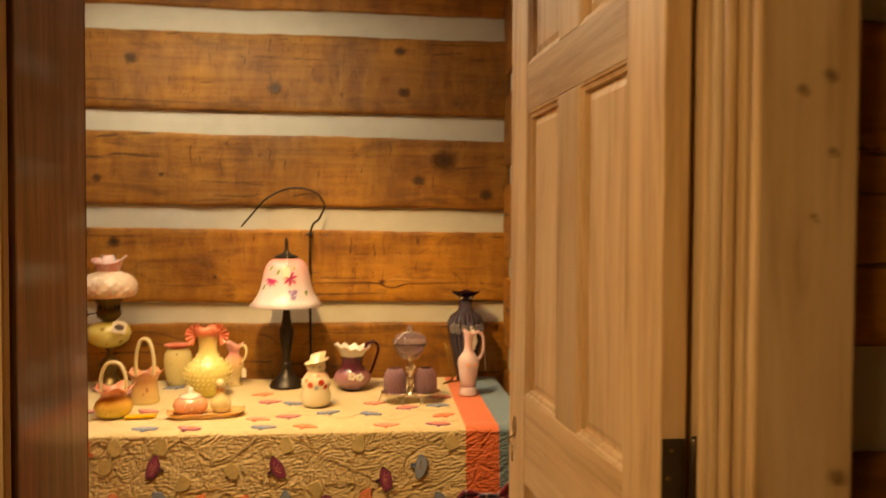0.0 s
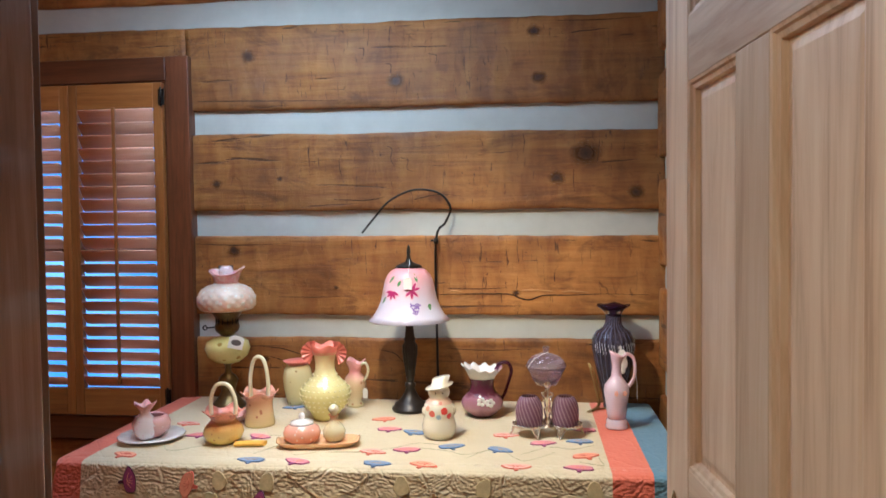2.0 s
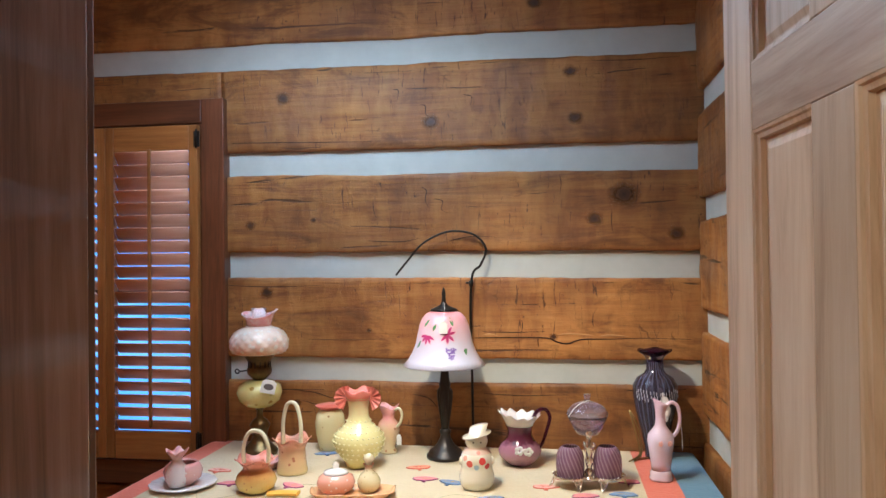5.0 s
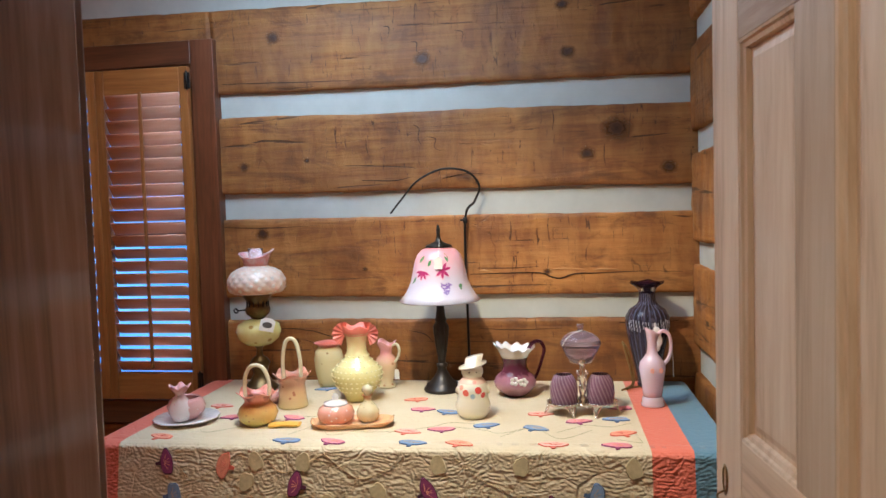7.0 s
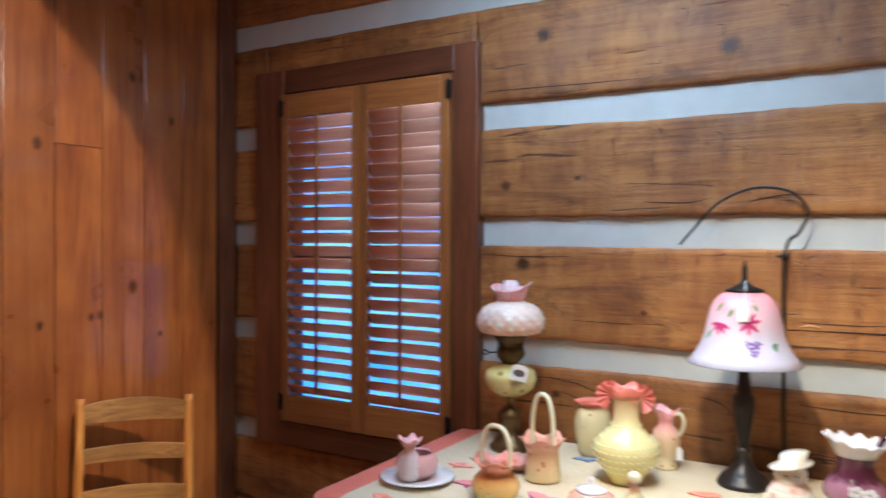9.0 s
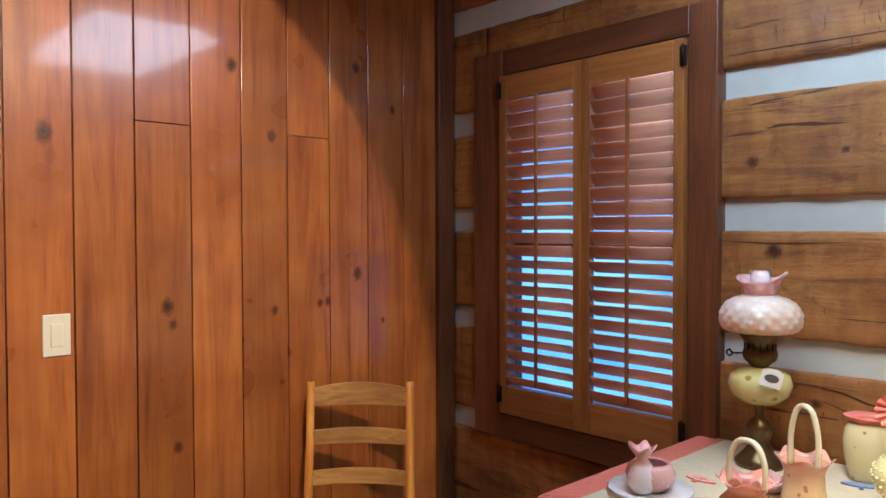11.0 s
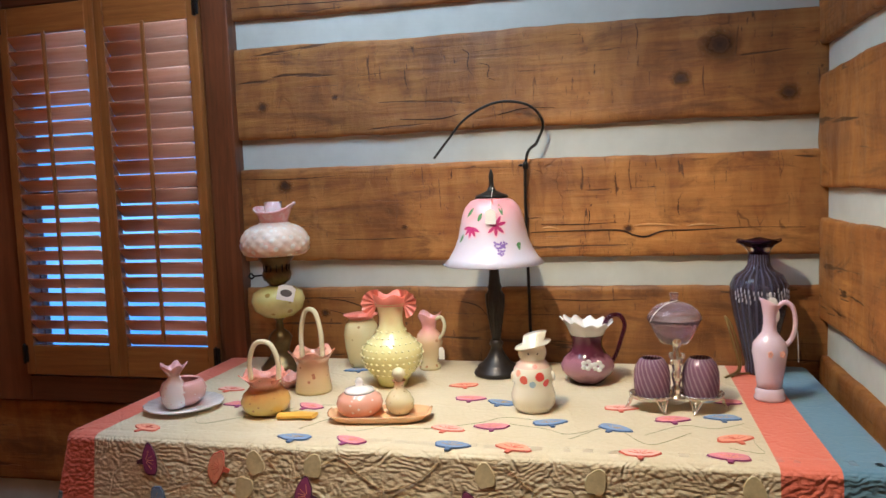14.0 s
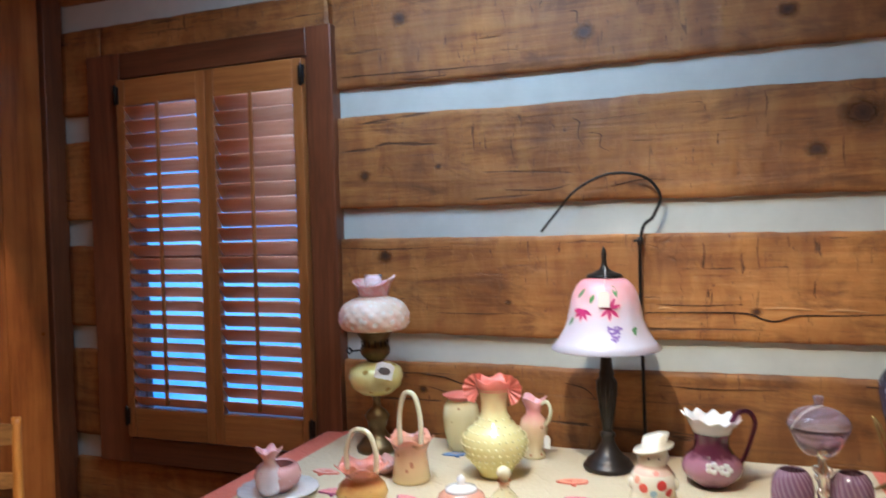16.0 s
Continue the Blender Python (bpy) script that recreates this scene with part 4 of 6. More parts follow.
quilt_ob = tagged(quilt(), "cream appliqued quilt with coral and blue borders draped over the table", "quilt")
FABRIC = {"blue": plain("blue_cotton", (0.21, 0.31, 0.50), 0.85, vary=0.2, scale=90), "pink": plain("mauve_cotton", (0.74, 0.26, 0.30), 0.85, vary=0.25, scale=90),
          "coral": plain("coral_cotton", (0.84, 0.34, 0.22), 0.85, vary=0.2, scale=90), "purple": plain("plum_cotton", (0.26, 0.05, 0.15), 0.85, vary=0.3, scale=90),
          "navy": plain("deep_blue_cotton", (0.09, 0.15, 0.28), 0.85, vary=0.2), "rust": plain("rust_cotton", (0.66, 0.14, 0.09), 0.85, vary=0.2), "dark": plain("dark_plum_cotton", (0.07, 0.02, 0.05), 0.85), "tan": plain("tan_thread", (0.52, 0.36, 0.18), 0.85),
          "green": plain("green_thread", (0.34, 0.34, 0.18), 0.85), "pale": plain("pale_rose_cotton", (0.80, 0.44, 0.36), 0.85, vary=0.15, scale=90)}


def blossom(seed, size=1.0):
    """A trumpet flower seen from the side, cut from cloth: a lobed oval with a short tapered throat."""
    bm = bmesh.new()
    rnd = random.Random(seed)
    ph = rnd.uniform(0, 6)
    out = []
    for i in range(22):
        a = 2 * math.pi * i / 22
        r = 1 + 0.06 * math.sin(3 * a + ph) + 0.04 * math.sin(5 * a + ph)
        out.append((0.036 * size * r * math.cos(a), 0.0175 * size * r * math.sin(a)))
    top = [bm.verts.new((x, y, 0.0032)) for x, y in out]
    low = [bm.verts.new((x * 1.04, y * 1.04, 0.0)) for x, y in out]
    bm.faces.new(top)
    for i in range(22):
        bm.faces.new((low[i], low[(i + 1) % 22], top[(i + 1) % 22], top[i]))
    return bm


def embroidery(seed, size=1.0):
    """Stitched rays that fan out from the throat."""
    bm = bmesh.new()
    rnd = random.Random(seed)
    for k in range(5):
        a = radians(25 + 32 * k + rnd.uniform(-8, 8))
        c, s = math.cos(a), math.sin(a)
        r1 = 0.8 / math.sqrt((c / 0.034) ** 2 + (s / 0.025) ** 2)
        tube([(c * 0.004, -0.010 + s * 0.004, 0.0034), (c * r1 * 0.5, -0.010 + s * r1 * 0.5, 0.0037), (c * r1, -0.010 + s * r1, 0.0034)], 0.0007, 4, 3, bm)
    return bm


def throat(size=1.0):
    bm = bmesh.new()
    pts = ((-0.010, -0.015), (0.010, -0.015), (0.0055, -0.022), (0.0045, -0.033), (-0.0045, -0.033), (-0.0055, -0.022))
    top = [bm.verts.new((x * size, y * size, 0.0026)) for x, y in pts]
    low = [bm.verts.new((x * size * 1.05, y * size, 0.0)) for x, y in pts]
    bm.faces.new(top)
    for i in range(6):
        bm.faces.new((low[i], low[(i + 1) % 6], top[(i + 1) % 6], top[i]))
    return bm


TOP_FLOWERS = {"blue": ((-0.767, 2.512), (-0.415, 2.510), (-0.358, 2.815), (-0.23, 2.678), (-0.088, 2.658), (0.144, 2.757), (-0.837, 3.10)),
               "pink": ((-0.636, 2.510), (-0.444, 2.842), (-0.352, 2.635), (-0.827, 2.734), (0.128, 2.515), (0.034, 2.731), (0.165, 2.88), (-1.023, 2.734)),
               "coral": ((-0.286, 2.512), (-0.447, 2.611), (-1.147, 2.53), (-0.038, 2.513), (0.149, 2.62), (-0.077, 2.804), (-0.484, 2.962), (-1.12, 2.862))}
SKIRT_FLOWERS = {"purple": ((-1.099, 0.720), (-0.729, 0.668), (-0.364, 0.660), (-0.937, 0.578), (-0.22, 0.546), (-0.038, 0.62)),
                 "coral": ((-0.933, 0.715), (-0.833, 0.564), (-0.592, 0.554), (-0.467, 0.55), (-0.101, 0.561)),
                 "blue": ((-1.075, 0.632), (-0.703, 0.569), (-0.336, 0.558), (0.069, 0.655), (0.128, 0.545))}
EDGE = {"blue": "navy", "pink": "purple", "coral": "rust", "purple": "dark"}
STITCH = {"blue": "tan", "pink": "coral", "coral": "rust", "purple": "coral"}
turns = random.Random(9)
for k, (colour, spots) in enumerate(TOP_FLOWERS.items()):
    for i, (x, y) in enumerate(spots):
        petal = part("applique_flower", blossom(k * 20 + i), FABRIC["pale"] if colour == "coral" and i % 2 else FABRIC[colour], quilt_ob)
        petal.matrix_basis = pose(x, y, TOP + 0.0005, 0, 0, turns.uniform(-28, 28))
        part("throat", throat(), FABRIC[EDGE[colour]], petal)
        rim = part("edging", blossom(k * 20 + i, 1.06), FABRIC[EDGE[colour]], petal, "darker stitched edging")
        rim.matrix_basis = Matrix.Diagonal((1, 1, 0.75, 1))
        part("embroidery", embroidery(i), FABRIC[STITCH[colour]], petal, "fanned embroidery stitches")
for k, (colour, spots) in enumerate(SKIRT_FLOWERS.items()):
    for i, (x, z) in enumerate(spots):
        petal = part("applique_flower", blossom(k * 30 + i, 0.98), FABRIC[colour], quilt_ob)
        petal.matrix_basis = pose(x, TY0 - 0.0012 - hang(x, TY0, TOP - z - 0.013), z, 82.3) @ pose(0, 0, 0, 0, 0, -turns.choice((80, 60, -75, 100, 30))) @ Matrix.Diagonal((0.94, 1.0, 0.6, 1))
        part("throat", throat(), FABRIC[EDGE[colour]], petal)
        rim = part("edging", blossom(k * 30 + i, 1.05), FABRIC[EDGE[colour]], petal, "darker stitched edging")
        rim.matrix_basis = Matrix.Diagonal((1, 1, 0.75, 1))
        part("embroidery", embroidery(i), FABRIC[STITCH[colour]], petal, "fanned embroidery stitches")


def leaf(size):
    """A heart-shaped cloth leaf."""
    bm = bmesh.new()
    out = []
    for i in range(20):
        a = 2 * math.pi * i / 20
        r = size * (1 - 0.28 * max(0, math.cos(a)) ** 6 + 0.30 * max(0, -math.cos(a)) ** 4 + 0.05 * math.sin(4 * a))
        out.append((0.82 * r * math.sin(a), r * math.cos(a)))
    top = [bm.verts.new((x, y, 0.0014)) for x, y in out]
    low = [bm.verts.new((x * 1.05, y * 1.05, -0.002)) for x, y in out]
    bm.faces.new(top)
    for i in range(20):
        bm.faces.new((low[i], low[(i + 1) % 20], top[(i + 1) % 20], top[i]))
    return bm


LEAF_CLOTH = plain("pale_sage_cotton", (0.56, 0.48, 0.28), 0.85, vary=0.25, scale=90)
for x, z, tilt in ((-0.866, 0.676, 20), (-0.501, 0.657, -30), (-0.637, 0.624, 40), (-0.84, 0.722, 160), (-0.708, 0.722, 190), (-0.338, 0.722, 170), (-1.151, 0.561, 30), (-0.123, 0.722, 200), (-0.251, 0.599, -20), (0.164, 0.722, 170)):
    part("applique_leaf", leaf(0.024), LEAF_CLOTH, quilt_ob, "pale sage cloth leaf").matrix_basis = pose(x, TY0 - 0.0006 - hang(x, TY0, TOP - z - 0.013), z, 82.3) @ pose(0, 0, 0, 0, 0, -tilt)
for stem in (((-1.075, 0.729), (-1.036, 0.680), (-0.988, 0.685), (-0.939, 0.731)), ((-0.89, 0.742), (-0.831, 0.729), (-0.785, 0.755)), ((-0.81, 0.735), (-0.764, 0.698), (-0.695, 0.725), (-0.648, 0.750)), ((-0.648, 0.750), (-0.601, 0.714), (-0.547, 0.687), (-0.48, 0.709), (-0.432, 0.748)), ((-0.86, 0.64), (-0.807, 0.601), (-0.754, 0.562), (-0.685, 0.567), (-0.624, 0.596)), ((-0.624, 0.596), (-0.535, 0.604), (-0.481, 0.570)), ((-0.30, 0.75), (-0.24, 0.70), (-0.15, 0.66), (-0.08, 0.63)), ((-0.42, 0.63), (-0.30, 0.60), (-0.16, 0.615), (-0.02, 0.585), (0.10, 0.62))):
    pts = [(q.x, TY0 - 0.001 - hang(q.x, TY0, TOP - q.z - 0.013), q.z) for q in curve_points([(x, 0, z) for x, z in stem], 5)]
    part("stitched_vine", tube(pts, 0.0010, 5, 1), FABRIC["tan"], quilt_ob, "couched stem along the skirt")
vines = random.Random(12)
for i in range(9):
    x, y = -1.1 + i * 0.155, 2.60 + vines.uniform(-0.03, 0.06)
    pts = [(min(x + 0.075 * k + vines.uniform(-0.02, 0.02), 0.195 - 0.004 * k), min(y + vines.uniform(-0.06, 0.09) + 0.02 * k, 3.0), TOP + 0.0012) for k in range(4)]
    part("stitched_vine", tube(pts, 0.00045, 5), FABRIC["green"], quilt_ob, "thin embroidered vine")


# pieces of art glass on the table ------------------------------------------
def ruffle(count, amp, start, lift=0.0, power=1.0):
    """A wobble that crimps the rings from index start on."""
    def f(a, i, r, z):
        if i < start:
            return r, z
        w = math.sin(count * a)
        g = (i - start + 1) ** power
        return r * (1 + amp * g * w), z + lift * g * w
    return f


def on_table(name, x, y, label, category, rz=0.0, group=""):
    return thing(name, pose(x, y, TOP + 0.0015, 0, 0, rz), label, category, group)


def arch(r, z0, z1, thick=0.006, lean=0.0, flat=1.0):
    pts = [(-r, 0, z0), (-r * 1.02, 0, z0 + (z1 - z0) * 0.5), (-r * 0.62, lean, z0 + (z1 - z0) * 0.9), (0, lean, z1), (r * 0.62, lean, z0 + (z1 - z0) * 0.9), (r * 1.02, 0, z0 + (z1 - z0) * 0.5), (r, 0, z0)]
    return tube(pts, thick, 10, 8, flat=flat)


def price_tag(parent, at, size=(0.026, 0.034), rz=0.0, tilt=0.0, string=None):
    bm = bmesh.new()
    w, h = size
    v = [(-w / 2, -h), (w / 2, -h), (w / 2, -0.008), (w / 4, 0), (-w / 4, 0), (-w / 2, -0.008)]
    a = [bm.verts.new((x, -0.0004, z)) for x, z in v]
    b = [bm.verts.new((x, 0.0004, z)) for x, z in v]
    bm.faces.new(a)
    bm.faces.new(b[::-1])
    for i in range(6):
        bm.faces.new((a[i], a[(i + 1) % 6], b[(i + 1) % 6], b[i]))
    t = part("price_tag", bm, CARD, parent, "small white paper tag")
    t.matrix_basis = pose(*at) @ pose(0, 0, 0, 0, tilt, rz)
    if string:
        part("string", tube(string, 0.0007, 5), CARD, parent, "thin white string")
    return t


PINKGLASS = blend("rose_glass", ((0.0, (0.60, 0.30, 0.28)), (0.5, (0.72, 0.42, 0.38)), (1.0, (0.78, 0.36, 0.34))), 0.1, spots=((0.80, 0.68, 0.66), 70, 0.12))
OPAL = plain("milk_glass", (0.80, 0.78, 0.76), 0.2, coat=0.5, vary=0.04, sss=0.1, relief=0)
BURMESE = blend("burmese_glass", ((0.15, (0.74, 0.62, 0.20)), (0.45, (0.70, 0.42, 0.14)), (0.60, (0.60, 0.28, 0.10)), (0.82, (0.84, 0.34, 0.26))), 0.1, spots=((0.45, 0.22, 0.12), 45, 0.10))
BURM_TALL = blend("burmese_tall", ((0.0, (0.68, 0.56, 0.28)), (0.45, (0.74, 0.50, 0.30)), (1.0, (0.80, 0.36, 0.28))), 0.12, spots=((0.50, 0.22, 0.14), 38, 0.14))
PALEHANDLE = plain("cream_glass", (0.74, 0.70, 0.48), 0.2, coat=0.5, vary=0.05, relief=0)
TOPAZ = blend("topaz_glass", ((0.0, (0.78, 0.72, 0.30)), (0.6, (0.80, 0.74, 0.38)), (0.82, (0.78, 0.58, 0.32)), (1.0, (0.78, 0.22, 0.16))), 0.265)
HOBGLASS = plain("hobnail_glass", (0.82, 0.78, 0.42), 0.3, coat=0.3, vary=0.05, relief=0)
CORALGLASS = plain("coral_glass", (0.80, 0.24, 0.19), 0.3, coat=0.3, vary=0.12, scale=20, relief=0, sss=0.1)

# pouch-shaped lamp on a saucer
fairy = on_table("fairy_lamp", -1.152, 2.686, "pink and white pouch-shaped glass lamp on a saucer", "glassware", 20)
part("saucer", lathe([(0.0, 0.0), (0.055, 0.0), (0.062, 0.004), (0.098, 0.012), (0.096, 0.015), (0.06, 0.008), (0.0, 0.007)], 48, ruffle(16, 0.012, 3)), OPAL, fairy, "white glass saucer", smooth=True)
part("bowl", lathe([(0.0, 0.008), (0.03, 0.008), (0.052, 0.028), (0.057, 0.048), (0.050, 0.066), (0.040, 0.074), (0.037, 0.070)], 40), PINKGLASS, fairy, "pink painted bowl", smooth=True)
part("pouch", lathe([(0.022, 0.012), (0.032, 0.030), (0.033, 0.052), (0.024, 0.074), (0.013, 0.088), (0.016, 0.096), (0.031, 0.116), (0.030, 0.117), (0.012, 0.094)], 40, ruffle(5, 0.05, 5, 0.002), at=(-0.012, -0.034, 0)), blend("pouch_glass", ((0.2, (0.78, 0.74, 0.72)), (0.62, (0.78, 0.66, 0.64)), (0.9, (0.80, 0.42, 0.40))), 0.117, spots=((0.72, 0.45, 0.50), 60, 0.10)), fairy, "white pouch with ruffled pink mouth", smooth=True)

# low basket
bask = on_table("glass_basket", -0.914, 2.668, "squat amber glass basket with ruffled coral rim", "glass basket", -8, "glass baskets")
part("body", lathe([(0.0, 0.002), (0.036, 0.0), (0.052, 0.012), (0.060, 0.032), (0.054, 0.050), (0.040, 0.064), (0.036, 0.072), (0.048, 0.088), (0.060, 0.096), (0.058, 0.097), (0.034, 0.074)], 48, ruffle(5, 0.035, 7, 0.0028)), BURMESE, bask, smooth=True)
part("handle", arch(0.040, 0.080, 0.176, 0.0062), PALEHANDLE, bask, "pale yellow looped handle", smooth=True)

# tall basket
bask2 = on_table("glass_basket", -0.876, 2.865, "tall cream glass basket with ruffled pink rim", "glass basket", -15, "glass baskets")
part("body", lathe([(0.0, 0.002), (0.047, 0.0), (0.049, 0.006), (0.044, 0.040), (0.041, 0.075), (0.048, 0.095), (0.060, 0.108), (0.058, 0.109), (0.040, 0.08)], 48, ruffle(5, 0.032, 5, 0.003)), BURM_TALL, bask2, smooth=True)
part("handle", arch(0.033, 0.085, 0.222, 0.0065), PALEHANDLE, bask2, "pale looped glass handle", smooth=True)
leaf_dish = on_table("small_dish", -0.965, 2.905, "small white dish with pink frilled rim", "dish")
part("body", lathe([(0.0, 0.0), (0.026, 0.0), (0.040, 0.014), (0.052, 0.028), (0.050, 0.029), (0.024, 0.008), (0.0, 0.006)], 40, ruffle(7, 0.025, 2, 0.002)), PINKGLASS, leaf_dish, smooth=True)

# folded paper card
card = tagged(link("paper_card", tube([(-0.045, 0, 0.008), (0, 0.004, 0.010), (0.045, -0.002, 0.012)], 0.022, 6, 6, flat=0.95), plain("amber_card", (0.80, 0.46, 0.07), 0.6, vary=0.15), smooth=False), "folded amber paper card", "card")
card.matrix_basis = pose(-0.822, 2.640, TOP + 0.005, 0, 0, 8) @ Matrix.Diagonal((1, 1, 0.26, 1))

# oil lamp
oil = on_table("oil_lamp", -1.072, 3.078, "antique oil lamp with quilted pink glass globe", "oil lamp")
part("foot", lathe([(0.0, 0.0), (0.060, 0.0), (0.062, 0.012), (0.050, 0.024), (0.036, 0.040), (0.024, 0.060), (0.030, 0.084), (0.036, 0.100), (0.026, 0.116), (0.012, 0.126), (0.010, 0.150), (0.018, 0.160)], 40), OLD, oil, "ornate dark brass foot", smooth=True)
part("font", lathe([(0.012, 0.158), (0.045, 0.166), (0.070, 0.186), (0.079, 0.214), (0.072, 0.238), (0.048, 0.252), (0.020, 0.258)], 44), blend("font_glass", ((0.55, (0.48, 0.42, 0.10)), (0.8, (0.68, 0.62, 0.26)), (1.0, (0.62, 0.56, 0.20))), 0.26, spots=((0.36, 0.24, 0.06), 22, 0.16)), oil, "painted yellow glass oil font", smooth=True)
part("burner", lathe([(0.020, 0.256), (0.026, 0.264), (0.040, 0.276), (0.044, 0.288), (0.042, 0.300), (0.034, 0.306), (0.034, 0.314), (0.048, 0.334), (0.058, 0.352), (0.050, 0.356)], 36), OLD, oil, "pierced brass burner", smooth=True)
for k in range(14):
    a = 2 * math.pi * k / 14
    part("prong", boxes((-0.0015, 0.0015, 0.036, 0.040, 0.300, 0.352)), BLACK, oil).matrix_basis = pose(0, 0, 0, 0, 0, math.degrees(a))
part("key", tube([(-0.040, -0.01, 0.290), (-0.066, -0.016, 0.288), (-0.074, -0.018, 0.296), (-0.082, -0.019, 0.288), (-0.074, -0.018, 0.280), (-0.066, -0.016, 0.287)], 0.0026, 6), BLACK, oil, "wick key", smooth=True)
globe = blend("quilted_satin_glass", ((0.62, (0.78, 0.44, 0.30)), (0.74, (0.80, 0.62, 0.48)), (0.88, (0.80, 0.66, 0.54)), (1.0, (0.82, 0.36, 0.34))), 0.53, rough=0.35, spots=((0.82, 0.74, 0.64), 42, 0.30))


def diamonds(a, i, r, z):
    return r * (1 + 0.035 * abs(math.sin(8 * a + i * 0.36) * math.sin(8 * a - i * 0.36)) * (3 < i < 40)), z


part("globe", lathe([(q.x, q.z) for q in curve_points([(r * 0.91, 0, z) for r, z in [(0.056, 0.346), (0.090, 0.350), (0.105, 0.362), (0.110, 0.382), (0.106, 0.404), (0.092, 0.424), (0.070, 0.437), (0.054, 0.442), (0.046, 0.447)]], 6)], 128, diamonds), globe, oil, "quilted cream-pink globe", smooth=True)
part("crown", lathe([(0.042, 0.444), (0.043, 0.456), (0.047, 0.468), (0.055, 0.478), (0.060, 0.484), (0.057, 0.486), (0.050, 0.479), (0.043, 0.468), (0.039, 0.450)], 72, lambda a, i, r, z: (r * (1 + 0.16 * (2 <= i <= 7) * max(0, math.cos(a - 0.3)) ** 3 * abs(math.cos(5 * a))), z + (2 <= i <= 7) * (0.020 * max(0, math.cos(a - 0.3)) ** 3 + 0.010 * max(0, math.cos(a - 2.9)) ** 2 - 0.008 * max(0, math.cos(a + 1.5)) ** 2))), blend("rose_crown", ((0.84, (0.78, 0.44, 0.36)), (0.93, (0.82, 0.36, 0.34)), (1.0, (0.84, 0.62, 0.58))), 0.50), oil, "ruffled pink glass crown", smooth=True)
part("chimney", lathe([(0.024, 0.36), (0.028, 0.42), (0.025, 0.48), (0.026, 0.508), (0.0245, 0.508)], 28), glass("clear_chimney", (0.9, 0.9, 0.88)), oil, "clear glass chimney", smooth=True)
tag = price_tag(oil, (0.068, -0.072, 0.268), (0.050, 0.046), 28, 14)
part("printed_oval", lathe([(0.0, 0.0), (0.016, 0.0), (0.017, 0.0004), (0.015, 0.0006)], 24), INK, tag, "printed oval").matrix_basis = pose(0, -0.0006, -0.024, 90, 0, 0) @ Matrix.Diagonal((1, 0.62, 1, 1))

# pale jar
jar = on_table("glass_jar", -0.838, 3.145, "pale yellow painted glass jar with pink rim", "jar")
part("body", lathe([(0.0, 0.002), (0.033, 0.0), (0.040, 0.012), (0.050, 0.060), (0.053, 0.100), (0.048, 0.128), (0.038, 0.142), (0.036, 0.146)], 40), blend("jar_glass", ((0.0, (0.68, 0.62, 0.32)), (1.0, (0.70, 0.62, 0.36))), 0.16, spots=((0.34, 0.22, 0.10), 30, 0.09)), jar, smooth=True)
part("rim", lathe([(0.035, 0.143), (0.038, 0.150), (0.050, 0.158), (0.049, 0.160), (0.034, 0.151)], 40, ruffle(4, 0.03, 2)), CORALGLASS, jar, "flared pink rim", smooth=True)

# hobnail vase
vase = on_table("hobnail_vase", -0.682, 2.958, "yellow hobnail glass vase with ruffled coral mouth", "vase")
part("body", lathe([(0.0, 0.002), (0.040, 0.0), (0.042, 0.008), (0.046, 0.018), (0.070, 0.048), (0.083, 0.078), (0.082, 0.100), (0.064, 0.122), (0.042, 0.142), (0.033, 0.165), (0.032, 0.190), (0.036, 0.212), (0.042, 0.224)], 48), TOPAZ, vase, smooth=True)

part("lip", lathe([(0.040, 0.218), (0.043, 0.232), (0.047, 0.246), (0.046, 0.248), (0.040, 0.234), (0.036, 0.22)], 60, lambda a, i, r, z: (r * (1 + 0.06 * (i in (2, 3)) * math.sin(5 * a + 0.6)), z + 0.006 * (i in (2, 3)) * math.sin(5 * a + 0.6))), CORALGLASS, vase, "coral lip", smooth=True)
for side in (-1, 1):
    bm = bmesh.new()
    fan = []
    for i in range(27):
        a = radians(-72 + 172 * i / 26)
        row = []
        for j, f in enumerate((0.12, 0.35, 0.6, 0.82, 1.0)):
            r = 0.042 * f
            pleat = 0.006 * f * math.sin(i * 1.55)
            row.append((side * (0.036 + r * math.cos(a)), -0.004 + pleat - 0.010 * f * f, 0.222 + r * math.sin(a) * 0.95))
        fan.append(row)
    for off in (0.0, 0.0022):
        grid = [[bm.verts.new((x, y + off, z)) for x, y, z in row] for row in fan]
        for r0, r1 in zip(grid, grid[1:]):
            for j in range(4):
                bm.faces.new((r0[j], r0[j + 1], r1[j + 1], r1[j]))
    part("ruffle", bm, CORALGLASS, vase, "pleated coral ruffle", smooth=True)
hob = None
for row, (r, z, n) in enumerate(((0.060, 0.036, 22), (0.074, 0.053, 26), (0.081, 0.070, 28), (0.084, 0.087, 28), (0.080, 0.104, 28), (0.066, 0.119, 24), (0.050, 0.134, 18), (0.039, 0.150, 14))):
    for k in range(n):
        a = 2 * math.pi * (k + 0.5 * (row % 2)) / n
        if hob is None:
            hob = knob = part("hobnail", blob(bmesh.new(), (0, 0, 0), (0.0038, 0.0038, 0.0026), 7, 5), HOBGLASS, vase, smooth=True)
        else:
            knob = new("hobnail", hob.data)
            knob.parent = vase
        knob.matrix_basis = pose(r * math.cos(a), r * math.sin(a), z)

